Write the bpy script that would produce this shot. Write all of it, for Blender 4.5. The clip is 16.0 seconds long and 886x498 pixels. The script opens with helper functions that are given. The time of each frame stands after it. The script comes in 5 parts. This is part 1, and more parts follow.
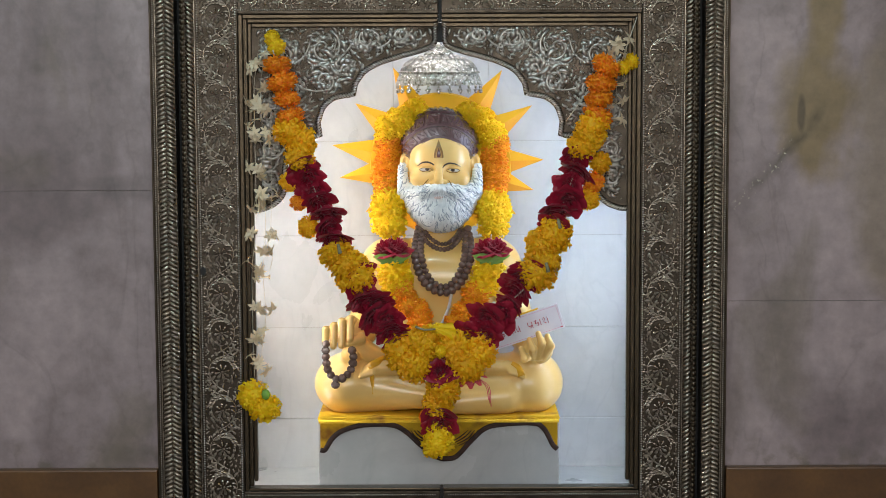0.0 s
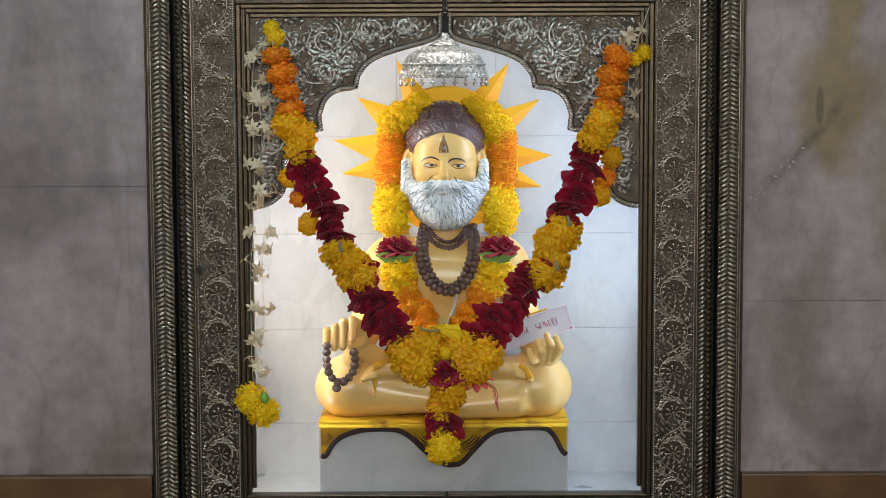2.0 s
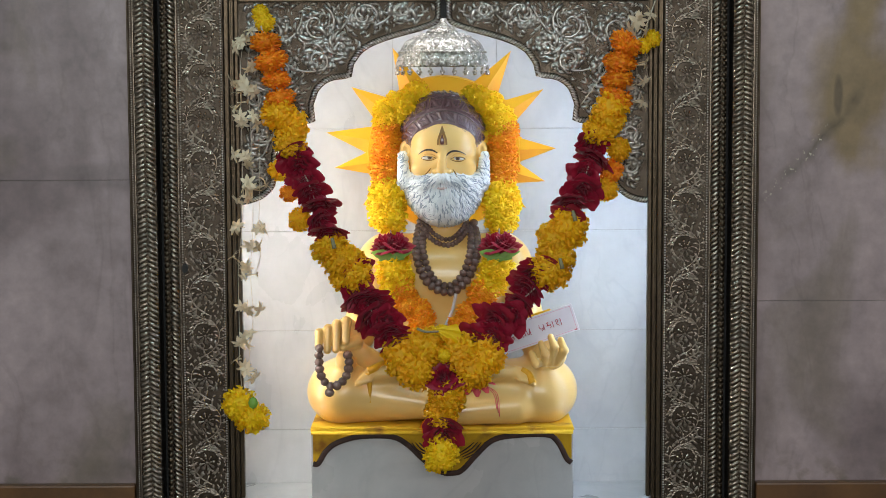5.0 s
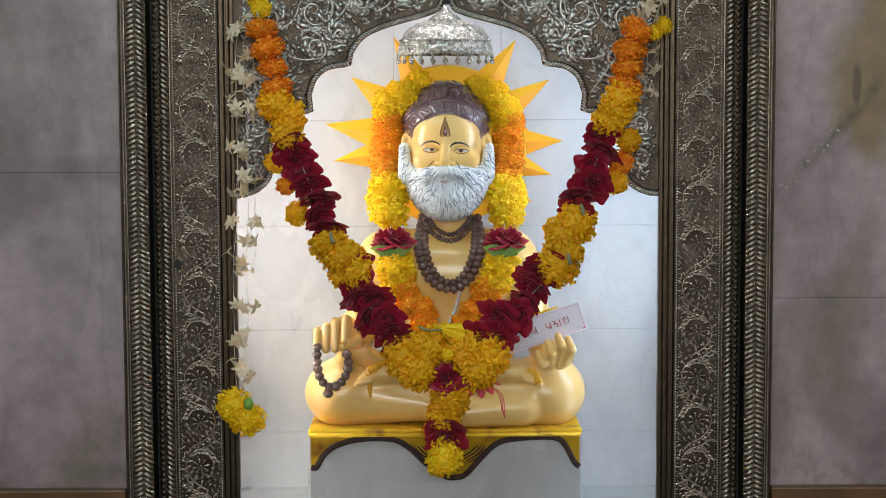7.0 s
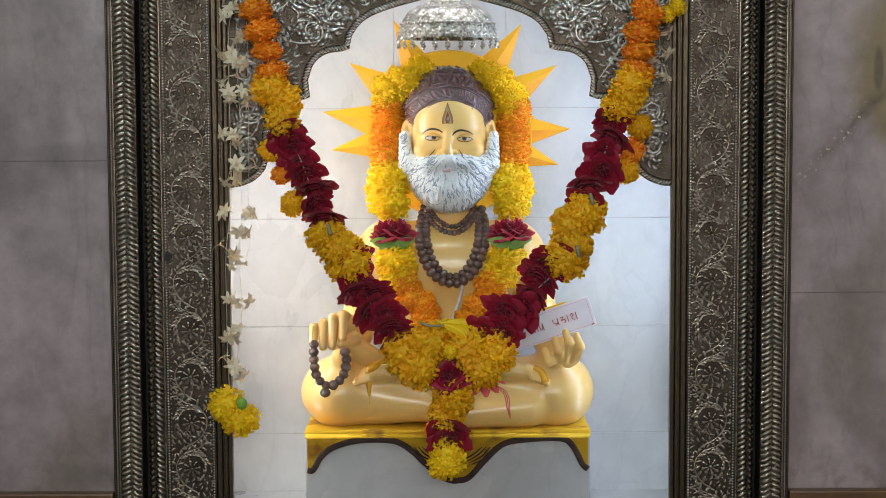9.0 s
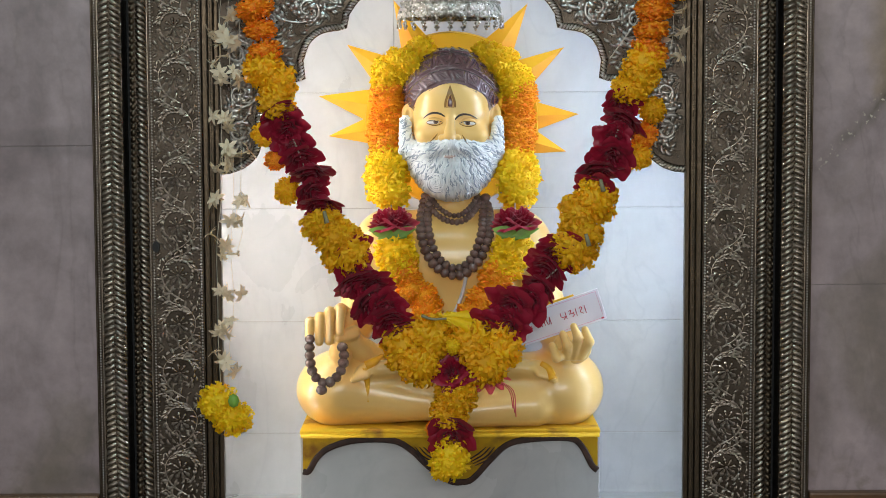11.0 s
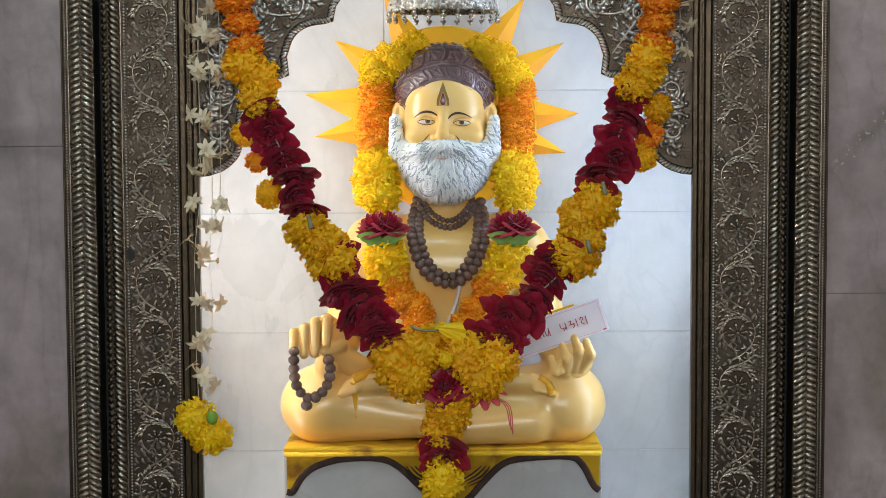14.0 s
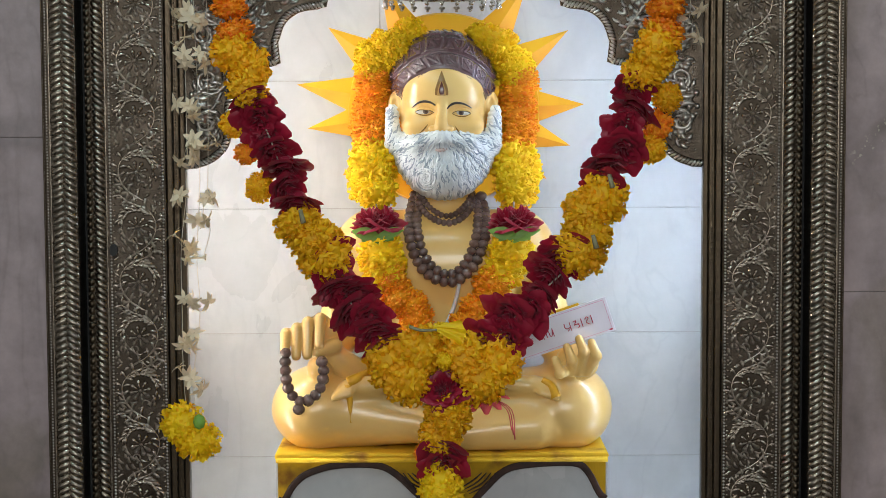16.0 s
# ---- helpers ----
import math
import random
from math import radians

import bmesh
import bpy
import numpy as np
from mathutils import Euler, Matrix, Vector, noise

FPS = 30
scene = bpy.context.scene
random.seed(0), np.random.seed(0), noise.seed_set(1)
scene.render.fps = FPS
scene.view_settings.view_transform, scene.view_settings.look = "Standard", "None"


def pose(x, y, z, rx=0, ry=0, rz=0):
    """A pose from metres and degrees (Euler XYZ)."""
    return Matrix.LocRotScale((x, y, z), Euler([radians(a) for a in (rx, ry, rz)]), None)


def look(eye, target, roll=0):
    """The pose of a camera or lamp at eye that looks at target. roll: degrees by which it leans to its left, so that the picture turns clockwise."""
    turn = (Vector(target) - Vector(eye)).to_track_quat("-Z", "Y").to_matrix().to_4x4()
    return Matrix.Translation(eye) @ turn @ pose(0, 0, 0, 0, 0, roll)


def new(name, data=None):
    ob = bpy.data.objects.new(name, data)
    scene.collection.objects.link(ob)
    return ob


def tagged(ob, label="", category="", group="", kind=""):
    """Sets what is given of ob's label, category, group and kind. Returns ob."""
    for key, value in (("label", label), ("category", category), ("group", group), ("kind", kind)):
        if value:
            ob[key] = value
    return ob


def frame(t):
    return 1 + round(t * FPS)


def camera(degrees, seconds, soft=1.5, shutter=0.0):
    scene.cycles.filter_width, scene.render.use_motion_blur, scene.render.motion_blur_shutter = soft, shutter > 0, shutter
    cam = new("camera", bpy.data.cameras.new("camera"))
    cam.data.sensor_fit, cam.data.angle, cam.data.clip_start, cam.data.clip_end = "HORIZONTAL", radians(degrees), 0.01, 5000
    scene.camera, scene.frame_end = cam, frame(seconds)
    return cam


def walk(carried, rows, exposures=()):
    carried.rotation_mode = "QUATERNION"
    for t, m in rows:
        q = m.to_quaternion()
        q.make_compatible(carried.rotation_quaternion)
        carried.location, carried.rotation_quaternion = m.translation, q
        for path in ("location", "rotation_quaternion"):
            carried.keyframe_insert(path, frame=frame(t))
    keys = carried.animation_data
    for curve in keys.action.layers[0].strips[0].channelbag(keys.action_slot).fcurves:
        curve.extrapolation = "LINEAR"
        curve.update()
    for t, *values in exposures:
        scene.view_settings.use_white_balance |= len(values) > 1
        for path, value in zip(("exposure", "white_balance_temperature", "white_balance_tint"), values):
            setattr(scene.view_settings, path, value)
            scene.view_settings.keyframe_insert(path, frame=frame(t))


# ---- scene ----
# camera: a slow approach to the shrine at eye level
cam = camera(29.0, 16.0, soft=0.7)
ROWS = [
    (0.0, 0.0040, -3.0156, 1.6106, -5.88),
    (0.5, 0.0042, -2.9875, 1.6044, -5.83),
    (1.0, 0.0030, -2.9596, 1.5937, -5.77),
    (1.5, -0.0010, -2.9381, 1.5911, -5.73),
    (2.0, -0.0049, -2.9102, 1.5864, -5.68),
    (2.5, -0.0040, -2.8797, 1.5794, -5.62),
    (3.0, -0.0041, -2.8537, 1.5711, -5.57),
    (3.5, -0.0015, -2.8270, 1.5662, -5.52),
    (4.0, -0.0009, -2.8099, 1.5615, -5.48),
    (6.5, -0.0065, -2.6845, 1.5345, -5.24),
    (7.0, -0.0071, -2.6619, 1.5267, -5.20),
    (7.5, -0.0068, -2.6338, 1.5209, -5.14),
    (8.0, -0.0063, -2.5997, 1.5091, -5.08),
    (8.5, -0.0082, -2.5727, 1.5024, -5.02),
    (9.0, -0.0109, -2.5451, 1.4940, -4.97),
    (11.5, -0.0143, -2.3950, 1.4520, -4.68),
    (12.0, -0.0112, -2.3709, 1.4472, -4.63),
    (12.5, -0.0073, -2.3509, 1.4455, -4.60),
    (13.0, -0.0064, -2.3287, 1.4453, -4.55),
    (13.5, -0.0061, -2.3045, 1.4458, -4.51),
    (14.0, -0.0038, -2.2803, 1.4449, -4.46),
    (14.5, -0.0011, -2.2510, 1.4394, -4.41),
    (15.0, -0.0016, -2.2258, 1.4346, -4.36),
    (15.5, -0.0027, -2.1994, 1.4298, -4.31),
    (16.0, -0.0021, -2.1755, 1.4241, -4.26),
]
walk(cam, [(t, pose(x, y, z, 90 + pitch, 0, 0) @ pose(0, 0, 0, 0, 0, -0.25)) for t, x, y, z, pitch in ROWS])

# ---- light ----
world = bpy.data.worlds.new("world")
scene.world = world
world.use_nodes = True
sky = world.node_tree.nodes.new("ShaderNodeTexSky")
sky.sky_type, sky.sun_disc = "NISHITA", False
sky.sun_elevation, sky.sun_rotation = radians(38), radians(200)
back = world.node_tree.nodes["Background"]
back.inputs[1].default_value = 0.10
world.node_tree.links.new(sky.outputs[0], back.inputs[0])


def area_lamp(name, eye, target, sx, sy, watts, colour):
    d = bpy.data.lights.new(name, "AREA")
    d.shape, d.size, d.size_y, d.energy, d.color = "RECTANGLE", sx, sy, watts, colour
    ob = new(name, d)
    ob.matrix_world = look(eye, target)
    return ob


# daylight through the rear window and an added side opening, an added ceiling light, and the strip lamps inside the
# niche
area_lamp("window_sky", (-0.1, -4.85, 2.56), (-0.1, 0, 1.55), 2.3, 0.62, 40, (0.84, 0.95, 1.0))
area_lamp("window_daylight", (-0.1, -4.85, 1.93), (-0.1, 0, 1.50), 2.3, 0.62, 22, (1.0, 0.955, 0.92))
# cool light from no visible fixture, added to brighten the top of the silver
area_lamp("unseen_ceiling_light", (-0.40, -0.95, 2.90), (-0.35, -0.45, 1.0), 1.25, 0.05, 9.5, (0.52, 0.87, 1.0))
# weak side light, added to lift the right of the wall
area_lamp("side_opening_light", (2.05, -2.6, 1.5), (0, -0.4, 1.25), 1.6, 1.9, 2, (1.0, 0.92, 0.84))
area_lamp("strip_lamp_glow", (-0.390, 0.043, 1.25), (0.0, 0.13, 1.23), 0.012, 0.84, 3.10, (1.0, 0.972, 0.92))
area_lamp("strip_lamp_glow", (0.390, 0.043, 1.26), (0.0, 0.13, 1.24), 0.012, 0.86, 2.90, (0.63, 0.79, 1.0))
area_lamp("top_lamp_glow", (0.0, 0.050, 1.78), (0.0, 0.10, 1.3), 0.6, 0.03, 0.8, (0.92, 0.95, 1.0))


# ---- materials ----
def material(name, base, rough=0.5, metal=0.0, second=None, scale=30.0, mix=(0.35, 0.7), bump=0.0, bump_scale=200.0,
             fine=0.0, coat=0.0, subsurface=0.0, rough_var=0.0, per_object=0.0, stretch=None):
    m = bpy.data.materials.new(name)
    m.use_nodes = True
    nt = m.node_tree
    b = nt.nodes["Principled BSDF"]
    b.inputs["Roughness"].default_value = rough
    b.inputs["Metallic"].default_value = metal
    b.inputs["Coat Weight"].default_value = coat
    b.inputs["Coat Roughness"].default_value = 0.08
    if subsurface:
        b.inputs["Subsurface Weight"].default_value = subsurface
        b.inputs["Subsurface Radius"].default_value = (0.01, 0.006, 0.004)
        b.inputs["Subsurface Scale"].default_value = 0.6
    co = nt.nodes.new("ShaderNodeTexCoord")
    vec = co.outputs["Object"]
    if stretch:
        mp = nt.nodes.new("ShaderNodeMapping")
        mp.inputs["Scale"].default_value = stretch
        nt.links.new(vec, mp.inputs[0])
        vec = mp.outputs[0]
    last = None
    if second:
        n = nt.nodes.new("ShaderNodeTexNoise")
        n.inputs["Scale"].default_value, n.inputs["Detail"].default_value = scale, 6
        nt.links.new(vec, n.inputs["Vector"])
        r = nt.nodes.new("ShaderNodeValToRGB")
        r.color_ramp.elements[0].position, r.color_ramp.elements[1].position = mix
        r.color_ramp.elements[0].color = (*base, 1)
        r.color_ramp.elements[1].color = (*second, 1)
        nt.links.new(n.outputs["Fac"], r.inputs[0])
        last = r.outputs[0]
        if rough_var:
            a = nt.nodes.new("ShaderNodeMapRange")
            a.inputs["To Min"].default_value, a.inputs["To Max"].default_value = rough - rough_var, rough + rough_var
            nt.links.new(n.outputs["Fac"], a.inputs["Value"])
            nt.links.new(a.outputs[0], b.inputs["Roughness"])
    if per_object or fine:
        hsv = nt.nodes.new("ShaderNodeHueSaturation")
        hsv.inputs["Color"].default_value = (*base, 1)
        if last:
            nt.links.new(last, hsv.inputs["Color"])
        src = nt.nodes.new("ShaderNodeObjectInfo").outputs["Random"] if per_object else None
        if fine:
            n2 = nt.nodes.new("ShaderNodeTexNoise")
            n2.inputs["Scale"].default_value, n2.inputs["Detail"].default_value = scale * 9, 4
            nt.links.new(vec, n2.inputs["Vector"])
            if src is None:
                src = n2.outputs["Fac"]
        a = nt.nodes.new("ShaderNodeMapRange")
        v = per_object or fine
        a.inputs["To Min"].default_value, a.inputs["To Max"].default_value = 1 - v, 1 + v
        nt.links.new(src, a.inputs["Value"])
        nt.links.new(a.outputs[0], hsv.inputs["Value"])
        last = hsv.outputs[0]
    if last:
        nt.links.new(last, b.inputs["Base Color"])
    else:
        b.inputs["Base Color"].default_value = (*base, 1)
    if bump:
        n3 = nt.nodes.new("ShaderNodeTexNoise")
        n3.inputs["Scale"].default_value, n3.inputs["Detail"].default_value = bump_scale, 5
        nt.links.new(vec, n3.inputs["Vector"])
        bp = nt.nodes.new("ShaderNodeBump")
        bp.inputs["Strength"].default_value, bp.inputs["Distance"].default_value = bump, 0.002
        nt.links.new(n3.outputs["Fac"], bp.inputs["Height"])
        nt.links.new(bp.outputs[0], b.inputs["Normal"])
    return m


def marble(name, light, dark, vein, scale, rough, vein_amount=0.5, stain=None, mottle=0.05):
    """Polished stone: clouds, bent veins and, where asked, rusty stains."""
    m = bpy.data.materials.new(name)
    m.use_nodes = True
    nt = m.node_tree
    b = nt.nodes["Principled BSDF"]
    b.inputs["Roughness"].default_value = rough
    co = nt.nodes.new("ShaderNodeTexCoord")
    mp = nt.nodes.new("ShaderNodeMapping")
    mp.inputs["Rotation"].default_value = (0.3, 0.5, 0.2)
    mp.inputs["Scale"].default_value = (1.0, 1.0, 0.55)
    nt.links.new(co.outputs["Object"], mp.inputs[0])
    n = nt.nodes.new("ShaderNodeTexNoise")
    n.inputs["Scale"].default_value, n.inputs["Detail"].default_value, n.inputs["Distortion"].default_value = scale, 12, 0.6
    nt.links.new(mp.outputs[0], n.inputs["Vector"])
    r = nt.nodes.new("ShaderNodeValToRGB")
    r.color_ramp.elements[0].position, r.color_ramp.elements[1].position = 0.38, 0.60
    r.color_ramp.elements[0].color, r.color_ramp.elements[1].color = (*dark, 1), (*light, 1)
    nt.links.new(n.outputs["Fac"], r.inputs[0])
    w = nt.nodes.new("ShaderNodeTexNoise")
    w.inputs["Scale"].default_value, w.inputs["Detail"].default_value, w.inputs["Distortion"].default_value = scale * 0.9, 5, 1.6
    nt.links.new(mp.outputs[0], w.inputs["Vector"])
    vr = nt.nodes.new("ShaderNodeValToRGB")
    vr.color_ramp.elements[0].position, vr.color_ramp.elements[1].position = 0.475, 0.525
    vr.color_ramp.elements[0].color, vr.color_ramp.elements[1].color = (0, 0, 0, 1), (0, 0, 0, 1)
    e = vr.color_ramp.elements.new(0.5)
    e.color = (1, 1, 1, 1)
    nt.links.new(w.outputs["Fac"], vr.inputs[0])
    k = nt.nodes.new("ShaderNodeMath")
    k.operation = "MULTIPLY"
    k.inputs[1].default_value = vein_amount
    nt.links.new(vr.outputs[0], k.inputs[0])
    mx = nt.nodes.new("ShaderNodeMix")
    mx.data_type = "RGBA"
    nt.links.new(k.outputs[0], mx.inputs[0])
    nt.links.new(r.outputs[0], mx.inputs[6])
    mx.inputs[7].default_value = (*vein, 1)
    last = mx.outputs[2]
    if stain:
        s = nt.nodes.new("ShaderNodeTexNoise")
        s.inputs["Scale"].default_value, s.inputs["Detail"].default_value, s.inputs["Distortion"].default_value = 5.5, 7, 0.9
        nt.links.new(mp.outputs[0], s.inputs["Vector"])
        sr = nt.nodes.new("ShaderNodeMapRange")
        sr.inputs["From Min"].default_value, sr.inputs["From Max"].default_value, sr.inputs["To Max"].default_value = 0.56, 0.70, 0.6
        nt.links.new(s.outputs["Fac"], sr.inputs["Value"])
        m2 = nt.nodes.new("ShaderNodeMix")
        m2.data_type = "RGBA"
        nt.links.new(sr.outputs[0], m2.inputs[0])
        nt.links.new(last, m2.inputs[6])
        m2.inputs[7].default_value = (*stain, 1)
        last = m2.outputs[2]
        # an old leak that ran down aslant, and crusted dirt along the ledge
        sep = nt.nodes.new("ShaderNodeSeparateXYZ")
        nt.links.new(co.outputs["Object"], sep.inputs[0])

        def calc(op, p, q):
            k = nt.nodes.new("ShaderNodeMath")
            k.operation = op
            for slot, value in enumerate((p, q)):
                if isinstance(value, float):
                    k.inputs[slot].default_value = value
                else:
                    nt.links.new(value, k.inputs[slot])
            return k.outputs[0]

        def ranged(value, lo, hi, a, c):
            k = nt.nodes.new("ShaderNodeMapRange")
            for slot, number in zip(("From Min", "From Max", "To Min", "To Max"), (lo, hi, a, c)):
                k.inputs[slot].default_value = number
            nt.links.new(value, k.inputs["Value"])
            return k.outputs[0]

        g = nt.nodes.new("ShaderNodeTexNoise")
        g.inputs["Scale"].default_value, g.inputs["Detail"].default_value = 22, 8
        nt.links.new(co.outputs["Object"], g.inputs["Vector"])
        def blot(cx, cz, rx, rz, power):
            """A soft-edged, ragged blot on the wall round (cx, cz)."""
            dx = calc("MULTIPLY", calc("SUBTRACT", sep.outputs["X"], cx), 1 / rx)
            dz = calc("MULTIPLY", calc("SUBTRACT", sep.outputs["Z"], cz), 1 / rz)
            q = calc("ADD", calc("MULTIPLY", dx, dx), calc("MULTIPLY", dz, dz))
            q = calc("ADD", q, calc("MULTIPLY", calc("SUBTRACT", s.outputs["Fac"], 0.5), 3.4))
            q = calc("ADD", q, calc("MULTIPLY", calc("SUBTRACT", g.outputs["Fac"], 0.5), 0.8))
            return ranged(q, 0.25, 1.25, power, 0.0)

        off = calc("SUBTRACT", calc("SUBTRACT", sep.outputs["X"], calc("MULTIPLY", sep.outputs["Z"], 0.80)), -0.575)
        off = calc("ADD", off, calc("MULTIPLY", calc("SUBTRACT", s.outputs["Fac"], 0.5), 0.10))
        leak = calc("MULTIPLY", ranged(calc("ABSOLUTE", off, 0.0), 0.0, 0.022, 0.8, 0.0), ranged(g.outputs["Fac"], 0.35, 0.60, 0.2, 1.0))
        leak = calc("MULTIPLY", leak, calc("MULTIPLY", ranged(sep.outputs["Z"], 1.36, 1.42, 0.0, 1.0), ranged(sep.outputs["Z"], 1.53, 1.57, 1.0, 0.0)))
        fleck = nt.nodes.new("ShaderNodeTexNoise")
        fleck.inputs["Scale"].default_value, fleck.inputs["Detail"].default_value = 130, 2
        nt.links.new(co.outputs["Object"], fleck.inputs["Vector"])
        glint = calc("MULTIPLY", ranged(calc("ABSOLUTE", off, 0.0), 0.004, 0.016, 1.0, 0.0), ranged(fleck.outputs["Fac"], 0.60, 0.66, 0.0, 0.8))
        glint = calc("MULTIPLY", glint, calc("MULTIPLY", ranged(sep.outputs["Z"], 1.36, 1.39, 0.0, 1.0), ranged(sep.outputs["Z"], 1.47, 1.50, 1.0, 0.0)))
        crust = calc("MULTIPLY", ranged(sep.outputs["Z"], 0.91, 0.965, 1.0, 0.0), ranged(g.outputs["Fac"], 0.50, 0.60, 0.0, 0.7))
        stains = ((blot(0.664, 1.545, 0.068, 0.120, 0.85), (0.225, 0.150, 0.058)), (blot(0.676, 1.730, 0.032, 0.120, 0.85), (0.225, 0.150, 0.058)),
                  (blot(0.800, 1.470, 0.080, 0.220, 0.60), (0.195, 0.140, 0.075)), (blot(0.634, 1.540, 0.007, 0.030, 0.55), (0.035, 0.026, 0.018)), (blot(-0.545, 1.412, 0.090, 0.022, 0.25), (0.060, 0.048, 0.044)),
                  (blot(-0.560, 0.930, 0.060, 0.040, 0.60), (0.105, 0.080, 0.050)))
        for fac, tone in stains + ((leak, (0.075, 0.055, 0.030)), (glint, (0.60, 0.52, 0.40)), (crust, (0.15, 0.115, 0.085))):
            m3 = nt.nodes.new("ShaderNodeMix")
            m3.data_type = "RGBA"
            nt.links.new(fac, m3.inputs[0])
            nt.links.new(last, m3.inputs[6])
            m3.inputs[7].default_value = (*tone, 1)
            last = m3.outputs[2]
    mot = nt.nodes.new("ShaderNodeTexNoise")
    mot.inputs["Scale"].default_value, mot.inputs["Detail"].default_value, mot.inputs["Roughness"].default_value = 26, 10, 0.65
    nt.links.new(co.outputs["Object"], mot.inputs["Vector"])
    mr = nt.nodes.new("ShaderNodeMapRange")
    for slot, number in zip(("From Min", "From Max", "To Min", "To Max"), (0.3, 0.7, 1 - mottle, 1 + mottle)):
        mr.inputs[slot].default_value = number
    nt.links.new(mot.outputs["Fac"], mr.inputs["Value"])
    hs = nt.nodes.new("ShaderNodeHueSaturation")
    nt.links.new(last, hs.inputs["Color"])
    nt.links.new(mr.outputs[0], hs.inputs["Value"])
    last = hs.outputs[0]
    nt.links.new(last, b.inputs["Base Color"])
    f = nt.nodes.new("ShaderNodeTexNoise")
    f.inputs["Scale"].default_value, f.inputs["Detail"].default_value = 120, 4
    nt.links.new(co.outputs["Object"], f.inputs["Vector"])
    bp = nt.nodes.new("ShaderNodeBump")
    bp.inputs["Strength"].default_value, bp.inputs["Distance"].default_value = 0.06, 0.001
    nt.links.new(f.outputs["Fac"], bp.inputs["Height"])
    nt.links.new(bp.outputs[0], b.inputs["Normal"])
    rv = nt.nodes.new("ShaderNodeMapRange")
    rv.inputs["To Min"].default_value, rv.inputs["To Max"].default_value = rough - 0.08, rough + 0.14
    nt.links.new(n.outputs["Fac"], rv.inputs["Value"])
    nt.links.new(rv.outputs[0], b.inputs["Roughness"])
    return m


M_WALL = marble("grey_marble", (0.365, 0.278, 0.275), (0.205, 0.151, 0.149), (0.125, 0.094, 0.090), 4.5, 0.36, 0.20, (0.15, 0.115, 0.075), 0.20)
M_NICHE = marble("white_marble", (0.56, 0.56, 0.56), (0.48, 0.485, 0.495), (0.37, 0.38, 0.40), 6.0, 0.27, 0.18)
M_PLINTH = marble("plinth_marble", (0.48, 0.465, 0.45), (0.42, 0.41, 0.40), (0.33, 0.32, 0.32), 5.0, 0.25, 0.2)
M_DADO = material("brown_stone", (0.145, 0.066, 0.022), 0.35, 0, (0.09, 0.04, 0.015), 14, bump=0.1, fine=0.2)
M_GROUT = material("grout", (0.46, 0.45, 0.43), 0.8, 0, (0.38, 0.37, 0.36), 60)
M_SILVER = material("chased_silver", (0.60, 0.565, 0.52), 0.33, 1.0, (0.38, 0.35, 0.31), 26, (0.3, 0.75), bump=0.25, bump_scale=300, rough_var=0.07)
# tarnished ground of the relief, its shade partly put into the dark colour
M_SILVER_FLAT = material("darkened_stippled_silver", (0.094, 0.073, 0.055), 0.32, 1.0, (0.030, 0.023, 0.016), 30, (0.3, 0.75), bump=0.4, bump_scale=420, rough_var=0.10)
# darker copy of chased_silver: the stiles' dimmer light is put into its colour
M_CHASED = material("darker_chased_silver", (0.48, 0.41, 0.34), 0.27, 1.0, (0.25, 0.205, 0.16), 26, (0.3, 0.75), bump=0.25, bump_scale=300, rough_var=0.07)
M_ROPE = material("dull_silver", (0.33, 0.275, 0.215), 0.27, 1.0, (0.19, 0.16, 0.13), 26, (0.3, 0.75), bump=0.25, bump_scale=300, rough_var=0.07)
M_DARK = material("tarnished_brass", (0.095, 0.070, 0.045), 0.34, 1.0, (0.08, 0.06, 0.042), 40, bump=0.3, rough_var=0.08)
# flat black that stands in for the shade in gaps and holes
M_GAP = material("gap_shade_black", (0.02, 0.018, 0.016), 0.8)
M_PLASTER = material("plaster", (0.76, 0.73, 0.69), 0.7, 0, (0.68, 0.65, 0.61), 5, bump=0.1)
M_FILLER = material("joint_filler", (0.21, 0.175, 0.16), 0.8, 0, (0.15, 0.125, 0.115), 60)
M_FLOOR = marble("floor_marble", (0.15, 0.135, 0.12), (0.11, 0.10, 0.09), (0.09, 0.08, 0.07), 3.0, 0.3, 0.3)


# ---- building helpers ----
def mesh_object(name, bm, mat, parent=None, label="", smooth=False):
    me = bpy.data.meshes.new(name)
    bm.normal_update()
    bm.to_mesh(me)
    bm.free()
    for m in (mat if isinstance(mat, (list, tuple)) else [mat]):
        me.materials.append(m)
    if smooth:
        me.polygons.foreach_set("use_smooth", [True] * len(me.polygons))
    ob = new(name, me)
    if parent:
        ob.parent = parent
    if label:
        ob["label"] = label
    return ob


part = mesh_object


def raw_object(name, verts, faces, mat, parent=None, label="", smooth=True):
    me = bpy.data.meshes.new(name)
    me.from_pydata(np.asarray(verts).tolist(), [], [list(map(int, f)) for f in faces])
    for m in (mat if isinstance(mat, (list, tuple)) else [mat]):
        me.materials.append(m)
    if smooth:
        me.polygons.foreach_set("use_smooth", [True] * len(me.polygons))
    ob = new(name, me)
    if parent:
        ob.parent = parent
    if label:
        ob["label"] = label
    return ob


def empty(name, at=(0, 0, 0)):
    ob = new(name)
    ob.location = at
    ob.empty_display_size = 0.05
    return ob


